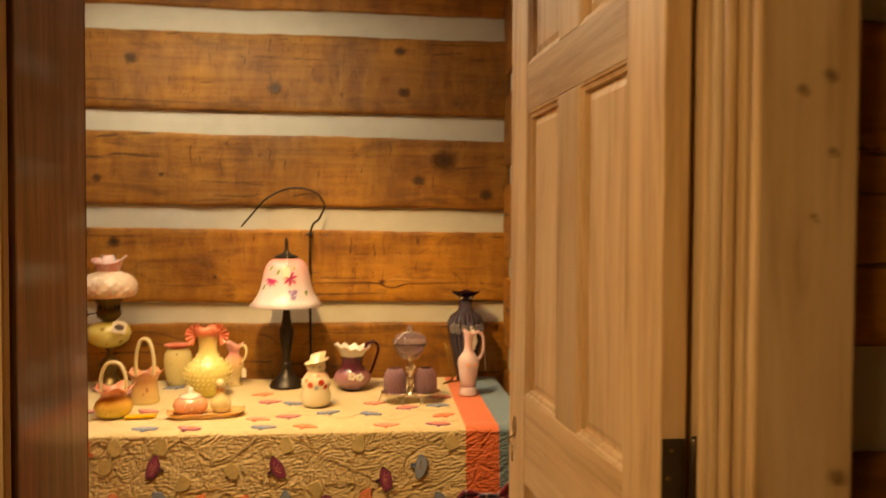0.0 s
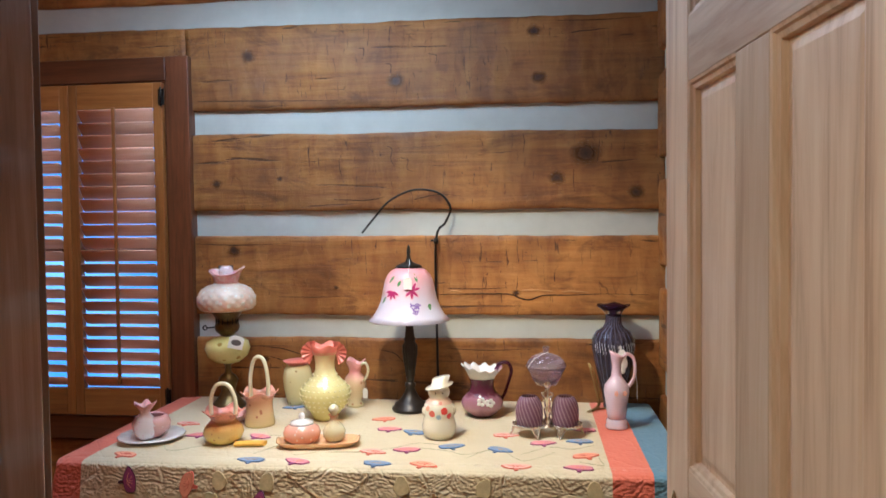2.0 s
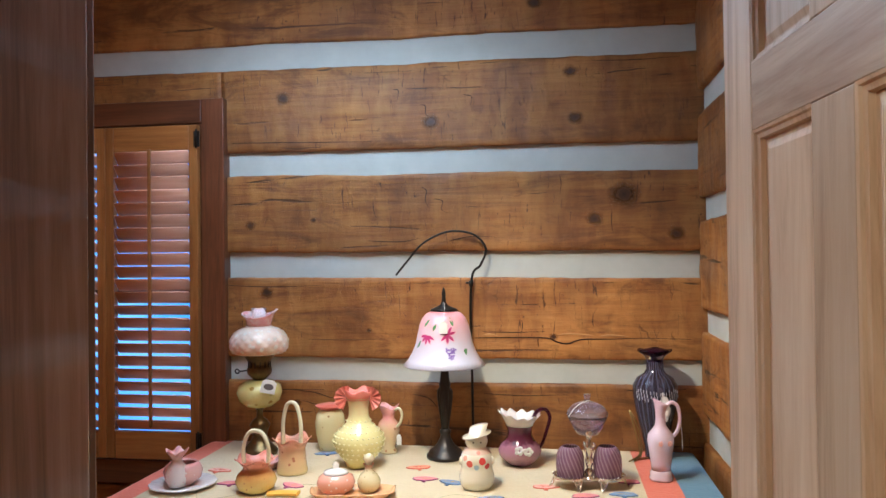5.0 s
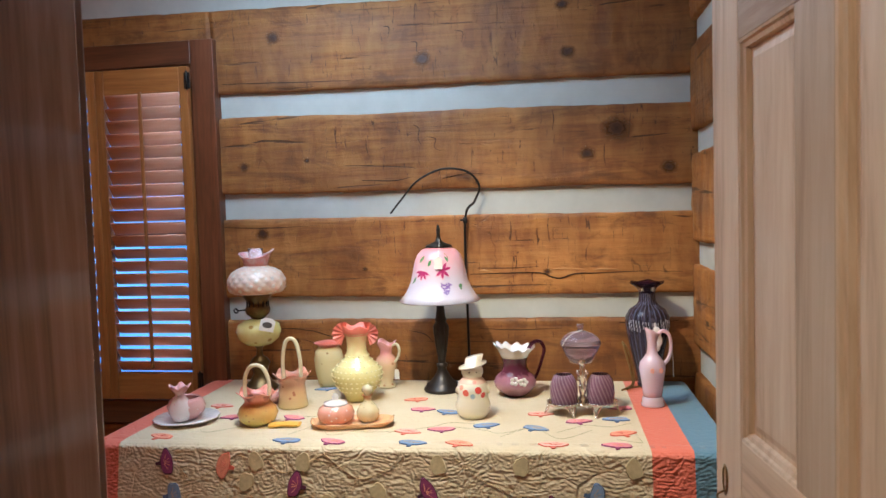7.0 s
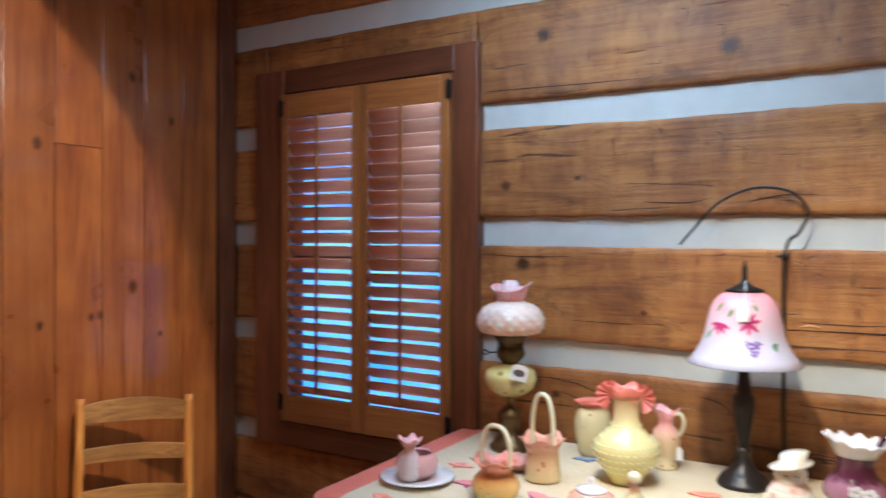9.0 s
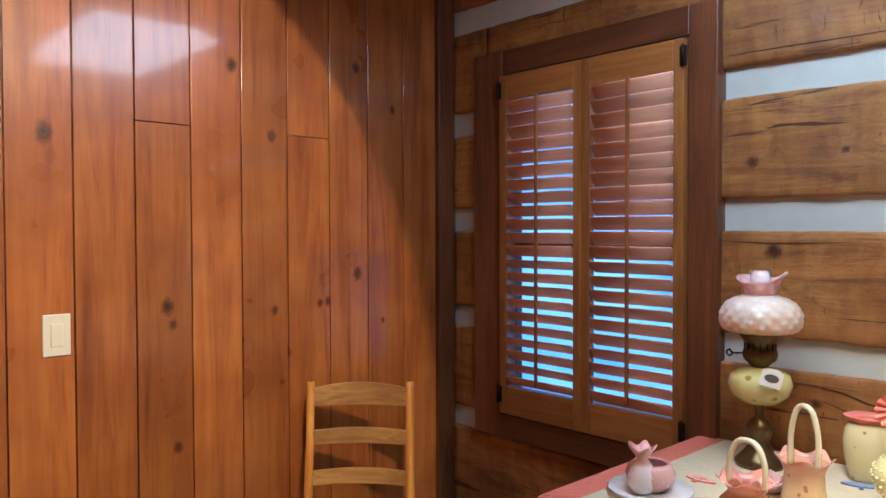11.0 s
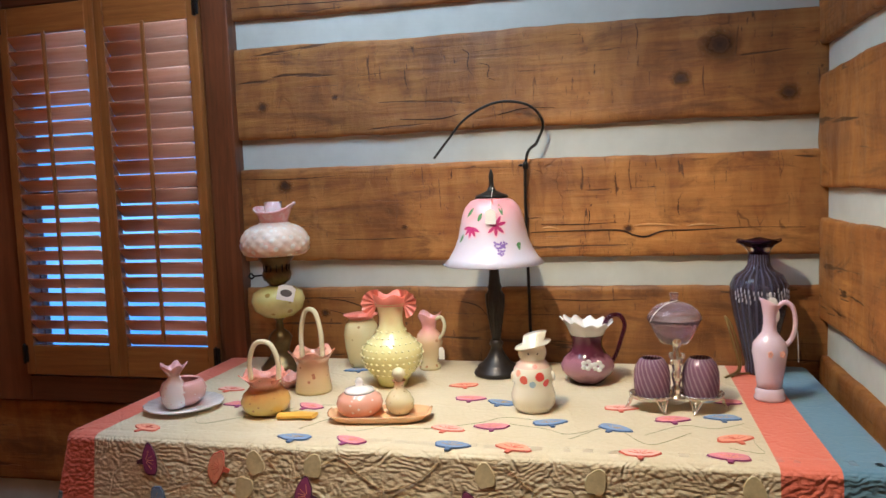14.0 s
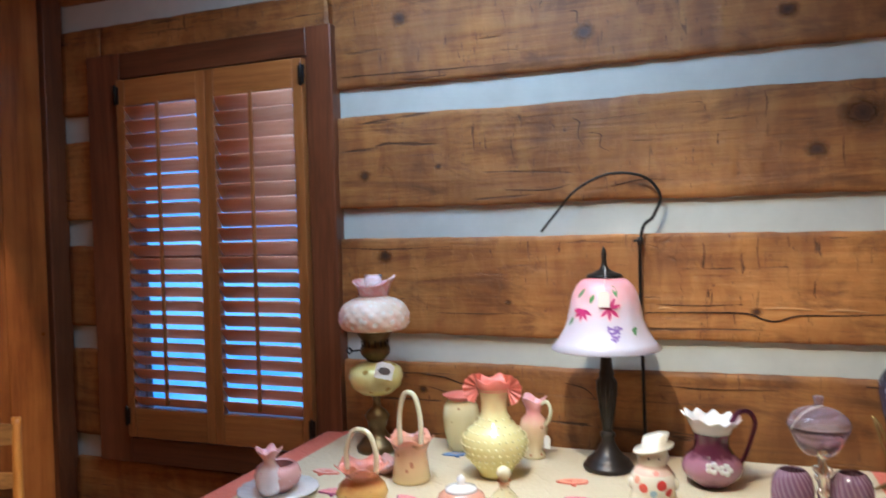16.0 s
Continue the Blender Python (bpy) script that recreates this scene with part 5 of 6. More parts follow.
# vanity tray with a covered pot and a small bottle
tray = on_table("vanity_tray", -0.62, 2.662, "narrow peach glass tray", "tray", 10)
bm = bmesh.new()
loops = []
for f, z in ((0.80, 0.0), (0.86, 0.002), (0.96, 0.012), (1.0, 0.016), (0.97, 0.017), (0.88, 0.006), (0.1, 0.005)):
    loop = []
    for k in range(40):
        a = 2 * math.pi * k / 40
        c, s = math.cos(a), math.sin(a)
        x = 0.122 * f * math.copysign(abs(c) ** 0.5, c)
        y = 0.052 * f * math.copysign(abs(s) ** 0.6, s)
        loop.append(bm.verts.new((x, y, z + (0.006 if abs(c) > 0.97 and f > 0.9 else 0))))
    loops.append(loop)
for a, b in zip(loops, loops[1:]):
    for k in range(40):
        bm.faces.new((a[k], a[(k + 1) % 40], b[(k + 1) % 40], b[k]))
bm.faces.new(loops[0])
bm.faces.new(loops[-1])
part("body", bm, plain("peach_glass", (0.78, 0.46, 0.24), 0.22, coat=0.5, vary=0.08, relief=0, sss=0.1), tray, smooth=True)
pot = thing("powder_pot", pose(-0.672, 2.668, TOP + 0.008), "round coral glass pot with a white top", "pot")
part("body", lathe([(0.0, 0.0), (0.036, 0.0), (0.050, 0.012), (0.055, 0.028), (0.050, 0.044), (0.036, 0.054)], 40), blend("pot_glass", ((0.0, (0.78, 0.34, 0.24)), (1.0, (0.80, 0.42, 0.32))), 0.06, spots=((0.85, 0.72, 0.68), 50, 0.12)), pot, smooth=True)
part("lid", lathe([(0.036, 0.053), (0.034, 0.060), (0.018, 0.066), (0.008, 0.068), (0.010, 0.078), (0.006, 0.086), (0.0, 0.088)], 32), OPAL, pot, "white glass lid", smooth=True)
flask = thing("scent_bottle", pose(-0.580, 2.688, TOP + 0.008), "small pale yellow glass bottle with stopper", "bottle")
part("body", lathe([(0.0, 0.0), (0.022, 0.0), (0.032, 0.014), (0.034, 0.030), (0.026, 0.046), (0.012, 0.060), (0.011, 0.072), (0.016, 0.078)], 36), blend("flask_glass", ((0.0, (0.70, 0.66, 0.40)), (0.75, (0.74, 0.66, 0.42)), (1.0, (0.78, 0.36, 0.24))), 0.08, spots=((0.45, 0.36, 0.2), 60, 0.1)), flask, smooth=True)
part("stopper", lathe([(0.009, 0.076), (0.010, 0.082), (0.017, 0.092), (0.013, 0.103), (0.005, 0.108), (0.0, 0.109)], 24), PALEHANDLE, flask, "cream glass stopper", smooth=True)

# small pitcher
sp = on_table("small_pitcher", -0.624, 3.135, "small pink and cream glass pitcher", "pitcher", -20, "glass pitchers")
part("body", lathe([(0.0, 0.002), (0.031, 0.0), (0.032, 0.008), (0.022, 0.022), (0.034, 0.050), (0.040, 0.080), (0.034, 0.104), (0.020, 0.120), (0.022, 0.136), (0.034, 0.160), (0.033, 0.161), (0.018, 0.132)], 40, ruffle(3, 0.06, 8, 0.003)), blend("pitcher_glass", ((0.0, (0.70, 0.62, 0.38)), (0.55, (0.74, 0.52, 0.32)), (0.8, (0.78, 0.34, 0.34)), (1.0, (0.78, 0.40, 0.40))), 0.16, spots=((0.50, 0.26, 0.14), 36, 0.13)), sp, smooth=True)
part("handle", tube([(0.026, 0, 0.150), (0.046, 0, 0.156), (0.056, 0, 0.136), (0.050, 0, 0.110), (0.036, 0, 0.092)], 0.0052, 9), PALEHANDLE, sp, "cream glass handle", smooth=True)
price_tag(sp, (0.056, -0.02, 0.072), (0.018, 0.036), 10)


# the table lamp ------------------------------------------------------------
def table_lamp():
    ob = on_table("table_lamp", -0.416, 3.090, "dark bronze table lamp with painted pink and white glass shade", "table lamp")
    part("base", lathe([(0.0, 0.0), (0.066, 0.0), (0.069, 0.006), (0.066, 0.014), (0.060, 0.016), (0.058, 0.026), (0.046, 0.034), (0.030, 0.052), (0.020, 0.070), (0.016, 0.084), (0.020, 0.090), (0.020, 0.098), (0.013, 0.104)], 44), BRONZE, ob, "stepped round foot", smooth=True)
    part("stem", lathe([(0.013, 0.102), (0.015, 0.120), (0.021, 0.170), (0.026, 0.215), (0.026, 0.240), (0.019, 0.254), (0.022, 0.262), (0.018, 0.272), (0.015, 0.300), (0.012, 0.340), (0.008, 0.42), (0.006, 0.535)], 48, lambda a, i, r, z: (r * (1 + 0.10 * (2 <= i <= 4) * math.cos(12 * a)), z)), BRONZE, ob, "fluted baluster stem", smooth=True)
    m, nt, b = material("painted_frosted_glass", 0.3)
    tc = nt.nodes.new("ShaderNodeTexCoord")
    sep = nt.nodes.new("ShaderNodeSeparateXYZ")
    nt.links.new(tc.outputs["Object"], sep.inputs[0])
    cl = tex(nt, tc.outputs["Object"], 14.0, 3)
    hz = math_(nt, "ADD", sep.outputs[2], math_(nt, "MULTIPLY", math_(nt, "SUBTRACT", cl, 0.5), 0.05))
    hz = math_(nt, "MULTIPLY", math_(nt, "SUBTRACT", hz, 0.33), 5.0)
    nt.links.new(ramp(nt, hz, ((0.0, (0.60, 0.59, 0.69)), (0.42, (0.66, 0.61, 0.69)), (0.66, (0.74, 0.50, 0.55)), (0.95, (0.78, 0.32, 0.36)))), b.inputs["Base Color"])
    b.inputs["Subsurface Weight"].default_value = 0.35
    b.inputs["Subsurface Radius"].default_value = (0.02, 0.015, 0.015)
    b.inputs["Coat Weight"].default_value = 0.3
    outer = [(0.042, 0.527), (0.062, 0.519), (0.078, 0.502), (0.088, 0.480), (0.096, 0.445), (0.103, 0.410), (0.115, 0.380), (0.132, 0.352), (0.149, 0.334)]
    prof = outer + [(r - 0.003, z - 0.003) for r, z in outer[::-1]]
    shade = part("shade", lathe(prof, 64), m, ob, "bell-shaped painted glass shade", smooth=True)
    # painted lilies, leaves and small blossoms on the side towards the room
    paint = {"lily": plain("magenta_paint", (0.48, 0.03, 0.16), 0.4, relief=0), "leaf": plain("leaf_paint", (0.10, 0.26, 0.10), 0.4, relief=0), "edge": plain("pale_pink_paint", (0.82, 0.52, 0.58), 0.4, relief=0), "violet": plain("violet_paint", (0.22, 0.12, 0.40), 0.4, relief=0)}

    def wall_r(z):
        pr = sorted((q[1], q[0]) for q in outer)
        for (z0, r0), (z1, r1) in zip(pr, pr[1:]):
            if z0 <= z <= z1:
                return r0 + (r1 - r0) * (z - z0) / (z1 - z0)
        return pr[0][1]

    def petal(a0, z0, direction, length, width, key, lift=0.0010):
        bm = bmesh.new()
        c, s = math.cos(direction), math.sin(direction)
        ring = []
        for k in range(12):
            t = 2 * math.pi * k / 12
            u = length * (0.5 + 0.5 * math.cos(t))
            v = width * math.sin(t) * (0.6 + 0.4 * math.sin(math.pi * u / length) if length else 1)
            du, dz = u * c - v * s, u * s + v * c
            z = z0 + dz
            rr = wall_r(min(max(z, 0.335), 0.525)) + lift
            ang = a0 + du / rr
            ring.append(bm.verts.new((rr * math.cos(ang), rr * math.sin(ang), z)))
        bm.faces.new(ring)
        part("painted_petal" if key in ("lily", "edge") else "painted_leaf", bm, paint[key], shade)
    front = radians(-90)
    for a0, z0, n, size in ((front - 0.50, 0.446, (190, 225, 262, 300, 335), 0.036), (front + 0.27, 0.450, (15, 60, 108, 160, 222, 268, 315), 0.036)):
        for d in n:
            petal(a0, z0, radians(d), size, 0.0075, "edge", 0.0008)
            petal(a0, z0, radians(d), size * 0.86, 0.0050, "lily", 0.0014)
    for a0, z0, d, l in ((front - 0.72, 0.475, 60, 0.03), (front - 0.28, 0.462, 70, 0.026), (front + 0.50, 0.478, 100, 0.032), (front + 0.80, 0.39, 20, 0.02), (front + 0.86, 0.378, 80, 0.022), (front - 0.95, 0.40, 60, 0.03)):
        petal(a0, z0, radians(d), l, 0.006, "leaf")
    for k, (da, z0) in enumerate(((0.24, 0.398), (0.30, 0.385), (0.36, 0.397), (0.42, 0.390), (0.48, 0.398), (0.40, 0.376), (0.33, 0.372))):
        for d in range(0, 360, 120):
            petal(front + da, z0, radians(d + 30 * k), 0.009, 0.0032, "violet")
    part("cap", lathe([(0.0, 0.522), (0.050, 0.5275), (0.046, 0.534), (0.030, 0.540), (0.014, 0.548), (0.008, 0.560), (0.0065, 0.575), (0.0075, 0.590), (0.004, 0.606), (0.0, 0.612)], 36), BLACK, ob, "black cap with slim finial", smooth=True)
    price_tag(ob, (0.012, -0.100, 0.496), (0.030, 0.042), 0, 0, [(0.005, -0.008, 0.556), (0.010, -0.05, 0.538), (0.012, -0.082, 0.512), (0.012, -0.100, 0.494)])
    return ob


lamp_ob = table_lamp()
lamp_ob.scale = (0.943, 0.943, 0.943)

# iron hook standing behind the lamp
crook = tagged(link("iron_crook", tube([(-0.335, BACK - 0.03, TOP + 0.002), (-0.338, BACK - 0.025, 1.0), (-0.338, BACK - 0.025, 1.353), (-0.302, BACK - 0.028, 1.423), (-0.283, BACK - 0.030, 1.478), (-0.325, BACK - 0.035, 1.530), (-0.415, BACK - 0.040, 1.542), (-0.505, BACK - 0.042, 1.503), (-0.565, BACK - 0.045, 1.438), (-0.606, BACK - 0.050, 1.388)], lambda t: 0.0048 - 0.0012 * t, 9), BLACK, smooth=True), "thin black iron crook leaning on the log wall", "hook")
part("collar", lathe([(0.0075, -0.010), (0.0085, 0.0), (0.0075, 0.010), (0.004, 0.012)], 14, at=(-0.338, BACK - 0.025, 1.356)), BLACK, crook, smooth=True)
part("nub", blob(bmesh.new(), (-0.350, BACK - 0.025, 1.358), (0.008, 0.004, 0.004)), BLACK, crook, smooth=True)

# snowman figure: one plain mesh
bm = lathe([(0.0, 0.002), (0.040, 0.0), (0.049, 0.014), (0.052, 0.036), (0.046, 0.058), (0.045, 0.066), (0.049, 0.082), (0.044, 0.100), (0.034, 0.114), (0.028, 0.120), (0.033, 0.132), (0.033, 0.142), (0.028, 0.150), (0.042, 0.153), (0.042, 0.157), (0.026, 0.160), (0.027, 0.180), (0.0, 0.182)], 40)
bm.verts.ensure_lookup_table()
for v in bm.verts:
    if v.co.z > 0.149:
        v.co.x += (v.co.z - 0.149) * 0.25
        v.co.z += v.co.x * 0.22
blob(bm, (-0.045, -0.012, 0.082), (0.007, 0.010, 0.013))
blob(bm, (0.045, -0.012, 0.082), (0.007, 0.010, 0.013))
m, nt, b = material("painted_opal_glass", 0.25)
tc = nt.nodes.new("ShaderNodeTexCoord")
sep = nt.nodes.new("ShaderNodeSeparateXYZ")
nt.links.new(tc.outputs["Object"], sep.inputs[0])
vo = node(nt, "ShaderNodeTexVoronoi", Scale=26.0)
nt.links.new(tc.outputs["Object"], vo.inputs["Vector"])
band = math_(nt, "MULTIPLY", math_(nt, "GREATER_THAN", sep.outputs[2], 0.060), math_(nt, "LESS_THAN", sep.outputs[2], 0.112))
mark = math_(nt, "MULTIPLY", band, math_(nt, "LESS_THAN", vo.outputs["Distance"], 0.26))
scarf = math_(nt, "MULTIPLY", math_(nt, "GREATER_THAN", sep.outputs[2], 0.104), math_(nt, "LESS_THAN", sep.outputs[2], 0.122))
c = mixc(nt, math_(nt, "MULTIPLY", scarf, 0.6), (0.80, 0.76, 0.62), (0.80, 0.50, 0.42))
c = mixc(nt, mark, c, mixc(nt, math_(nt, "GREATER_THAN", vo.outputs["Distance"], 0.20), (0.62, 0.08, 0.07), (0.36, 0.52, 0.60)))
for cx, cy, cz, cr, tint in ((0.016, -0.046, 0.088, 0.011, (0.66, 0.07, 0.06)), (-0.022, -0.042, 0.080, 0.010, (0.72, 0.14, 0.10)), (0.030, -0.036, 0.072, 0.009, (0.66, 0.08, 0.08)), (-0.002, -0.048, 0.070, 0.008, (0.36, 0.50, 0.60)), (0.004, -0.033, 0.108, 0.007, (0.76, 0.36, 0.30)), (-0.034, -0.030, 0.094, 0.008, (0.80, 0.42, 0.30)), (0.012, -0.032, 0.139, 0.0025, (0.05, 0.04, 0.04)), (-0.010, -0.032, 0.139, 0.0025, (0.05, 0.04, 0.04))):
    far = nt.nodes.new("ShaderNodeVectorMath")
    far.operation = "DISTANCE"
    far.inputs[1].default_value = (cx, cy, cz)
    nt.links.new(tc.outputs["Object"], far.inputs[0])
    c = mixc(nt, math_(nt, "LESS_THAN", far.outputs["Value"], cr), c, tint)
nt.links.new(c, b.inputs["Base Color"])
b.inputs["Coat Weight"].default_value = 0.4
b.inputs["Subsurface Weight"].default_value, b.inputs["Subsurface Radius"].default_value = 0.15, (0.01, 0.009, 0.007)
snow = tagged(link("snowman_figurine", bm, m, smooth=True), "white glass snowman figurine with red painted flowers", "figurine")
snow.matrix_basis = pose(-0.276, 2.774, TOP + 0.0015, 0, 0, 8)

# plum pitcher
plum = glass("plum_glass", (0.16, 0.04, 0.10), 0.08)
plum_strip = blend("plum_opal_glass", ((0.0, (0.10, 0.03, 0.05)), (0.25, (0.40, 0.20, 0.26)), (0.5, (0.36, 0.16, 0.22)), (0.62, (0.10, 0.022, 0.045)), (1.0, (0.09, 0.018, 0.04))), 0.13, rough=0.1)
pp = on_table("plum_pitcher", -0.162, 3.035, "plum glass pitcher with white frilled rim and dark handle", "pitcher", 12, "glass pitchers")
part("body", lathe([(0.0, 0.002), (0.036, 0.0), (0.042, 0.004), (0.050, 0.012), (0.066, 0.030), (0.070, 0.048), (0.062, 0.066), (0.048, 0.080), (0.040, 0.096), (0.040, 0.112), (0.044, 0.128)], 56, lambda a, i, r, z: (r * (1 + 0.015 * (3 <= i <= 7) * math.cos(20 * a)), z)), plum_strip, pp, smooth=True)
part("rim", lathe([(0.043, 0.126), (0.048, 0.138), (0.060, 0.152), (0.068, 0.160), (0.066, 0.161), (0.054, 0.150), (0.042, 0.130)], 72, lambda a, i, r, z: (r * (1 + (0.05 * math.sin(11 * a)) * (2 <= i <= 5)), z + 0.005 * math.sin(11 * a) * (2 <= i <= 5) + 0.012 * (i > 1) * max(0, math.cos(a - math.pi)))), OPAL, pp, "white frilled rim", smooth=True)
part("handle", tube([(0.046, 0, 0.150), (0.060, 0, 0.172), (0.086, 0, 0.176), (0.100, 0, 0.150), (0.090, 0, 0.110), (0.078, 0, 0.075), (0.066, 0, 0.052)], lambda t: 0.0065 - 0.001 * t, 10), plum, pp, "dark looped glass handle", smooth=True)
bm = bmesh.new()
for cx, cz in ((-0.012, 0.060), (0.016, 0.056)):
    for k in range(5):
        a = 2 * math.pi * k / 5
        px, pz = cx + 0.010 * math.cos(a), cz + 0.009 * math.sin(a)
        blob(bm, (px, -0.0685 + 0.3 * abs(px) ** 1.2 * 0.3, pz), (0.0075, 0.0022, 0.0065), 8, 6)
part("painted_blossoms", bm, OPAL, pp, "white painted blossoms", smooth=True)

# silver stand with two ribbed shakers and a covered dish
swirl = glass("lilac_swirl_glass", (0.34, 0.19, 0.28), 0.1, ((0.54, 0.38, 0.45), 22.0, 210.0))
lilac = glass("lilac_glass", (0.66, 0.54, 0.62), 0.03)
stand = on_table("condiment_stand", 0.050, 2.818, "silver stand holding lilac swirl glass shakers and dish", "condiment set", 4)
for sx in (-0.054, 0.054):
    plate = part("ring_plate", lathe([(0.0, 0.026), (0.046, 0.026), (0.050, 0.028), (0.0515, 0.036), (0.0495, 0.037), (0.047, 0.031), (0.0, 0.030)], 40, at=(sx, 0, 0)), SILVER, stand, "round silver tray ring", smooth=True)
    for k in range(24):
        a = 2 * math.pi * k / 24
        part("bead", blob(bmesh.new(), (sx + 0.0505 * math.cos(a), 0.0505 * math.sin(a), 0.0365), (0.0028, 0.0028, 0.0024), 6, 5), SILVER, plate, smooth=True)
    for base in (-68, 60, 180) if sx < 0 else (-112, 120, 0):
        a = radians(base)
        c, q = math.cos(a), math.sin(a)
        for side in (-1, 1):
            bm = bmesh.new()
            tube([(sx + 0.046 * c - side * 0.013 * q, 0.046 * q + side * 0.013 * c, 0.030), (sx + 0.050 * c - side * 0.008 * q, 0.050 * q + side * 0.008 * c, 0.017), (sx + 0.056 * c - side * 0.002 * q, 0.056 * q + side * 0.002 * c, 0.006), (sx + 0.061 * c, 0.061 * q, 0.0)], lambda t: 0.0032 - 0.001 * t, 6, 5, bm)
            part("foot", bm, SILVER, stand, "pierced silver foot", smooth=True)
        bm = bmesh.new()
        for h, r in ((0.022, 0.0035), (0.014, 0.0028)):
            blob(bm, (sx + 0.0495 * c, 0.0495 * q, h), (r, r, r * 1.3), 7, 5)
        part("boss", bm, SILVER, stand, "cast silver scroll", smooth=True)
    part("shaker", lathe([(0.036, 0.031), (0.0400, 0.038), (0.0415, 0.062), (0.0405, 0.085), (0.036, 0.104), (0.029, 0.115), (0.024, 0.119), (0.023, 0.1195), (0.028, 0.112), (0.035, 0.100), (0.0385, 0.070), (0.036, 0.038)], 88, lambda a, i, r, z: (r * (1 + 0.012 * (i < 6) * math.sin(22 * a + z * 210)), z)), swirl, stand, "lilac swirl-ribbed glass shaker", smooth=True).matrix_basis = pose(sx, 0, 0)
# centre column cast as a small standing figure on a knopped stem
bm = lathe([(0.020, 0.026), (0.016, 0.032), (0.008, 0.038), (0.012, 0.046), (0.013, 0.051), (0.007, 0.058), (0.010, 0.066), (0.012, 0.078), (0.009, 0.092), (0.011, 0.104), (0.014, 0.118), (0.013, 0.130), (0.006, 0.140), (0.006, 0.150), (0.0, 0.152)], 24, at=(0, -0.012, 0))
for bx, by, bz, r in ((0.0, -0.014, 0.158, 0.011), (-0.013, -0.016, 0.128, 0.006), (0.013, -0.016, 0.126, 0.006), (-0.012, -0.020, 0.112, 0.005), (0.008, -0.022, 0.110, 0.005), (-0.006, -0.016, 0.082, 0.007), (0.007, -0.016, 0.080, 0.007), (0.0, -0.012, 0.168, 0.008)):
    blob(bm, (bx, by, bz), (r, r, r * 1.35), 10, 8)
part("column", bm, SILVER, stand, "ornate silver centre column", smooth=True)
part("arm", tube([(0, -0.010, 0.128), (0, 0.006, 0.138), (0, 0.018, 0.148)], 0.006, 8), SILVER, stand, smooth=True)
part("dish", lathe([(0.006, 0.146), (0.030, 0.150), (0.040, 0.164), (0.052, 0.190), (0.059, 0.205), (0.060, 0.208), (0.0575, 0.208), (0.050, 0.192), (0.038, 0.168), (0.0, 0.153)], 60, lambda a, i, r, z: (r * (1 + 0.02 * math.cos(20 * a)), z)), lilac, stand, "ribbed lilac glass dish", smooth=True).matrix_basis = pose(0, 0.020, 0)
part("lid", lathe([(0.061, 0.208), (0.060, 0.213), (0.052, 0.226), (0.038, 0.238), (0.018, 0.245), (0.009, 0.248), (0.008, 0.254), (0.0105, 0.262), (0.010, 0.267), (0.0, 0.268), ], 60, lambda a, i, r, z: (r * (1 + 0.02 * (i < 5) * math.cos(20 * a)), z)), lilac, stand, "domed lilac glass lid with finial", smooth=True).matrix_basis = pose(0, 0.020, 0)
part("string", tube([(0.006, 0.012, 0.250), (-0.02, 0.0, 0.244), (-0.046, -0.012, 0.226), (-0.058, -0.014, 0.206)], 0.0008, 5), CARD, stand)

# tall iridescent vase with a bird painted in white
tv = on_table("tall_vase", 0.286, 3.165, "tall dark violet glass vase with white painted bird", "vase")
tv.scale = (0.99, 0.99, 0.94)
violet = glass("violet_glass", (0.07, 0.06, 0.10), 0.06, ((0.15, 0.15, 0.21), 24.0, 6.0))
part("body", lathe([(0.0, 0.002), (0.035, 0.0), (0.037, 0.010), (0.036, 0.030), (0.050, 0.100), (0.066, 0.170), (0.075, 0.230), (0.074, 0.258), (0.060, 0.284), (0.037, 0.300), (0.029, 0.315), (0.027, 0.345)], 48), violet, tv, smooth=True)
part("mouth", lathe([(0.0265, 0.340), (0.030, 0.356), (0.044, 0.372), (0.058, 0.381), (0.057, 0.383), (0.041, 0.371), (0.026, 0.346)], 60, lambda a, i, r, z: (r * (1 + 0.03 * (2 <= i <= 5) * math.sin(4 * a)), z + 0.003 * (2 <= i <= 5) * math.sin(5 * a + 1))), glass("dark_plum_glass", (0.07, 0.02, 0.07), 0.08), tv, "flared dark plum mouth", smooth=True)
bm = bmesh.new()
bird = ((0.000, 0.235, 0.010, 0.016), (-0.006, 0.250, 0.008, 0.010), (0.008, 0.205, 0.016, 0.026), (0.014, 0.180, 0.014, 0.024), (0.012, 0.158, 0.010, 0.018))
for bx, bz, sx, sz in bird:
    blob(bm, (bx + 0.012, -0.0745 + (0.19 - bz) * -0.10 if bz > 0.19 else -0.0715 + (0.19 - bz) * 0.20, bz), (sx, 0.004, sz), 12, 8)
part("painted_bird", bm, OPAL, tv, "white painted bird", smooth=True)
bm = bmesh.new()
frond = random.Random(3)
for k in range(16):
    a = radians(-150 + 120 * k / 15)
    z0 = 0.270 - frond.uniform(0, 0.02)
    for q in range(3):
        z1 = z0 - 0.014 * (q + 1)
        rr = 0.0765 if z1 < 0.25 else 0.071
        blob(bm, (rr * math.cos(a + 0.03 * q), rr * math.sin(a + 0.03 * q), z1), (0.0018, 0.0018, 0.007), 6, 5)
part("painted_fronds", bm, plain("grey_white_enamel", (0.42, 0.42, 0.46), 0.4, relief=0), tv, "white painted fronds", smooth=True)["kind"] = "stuff"

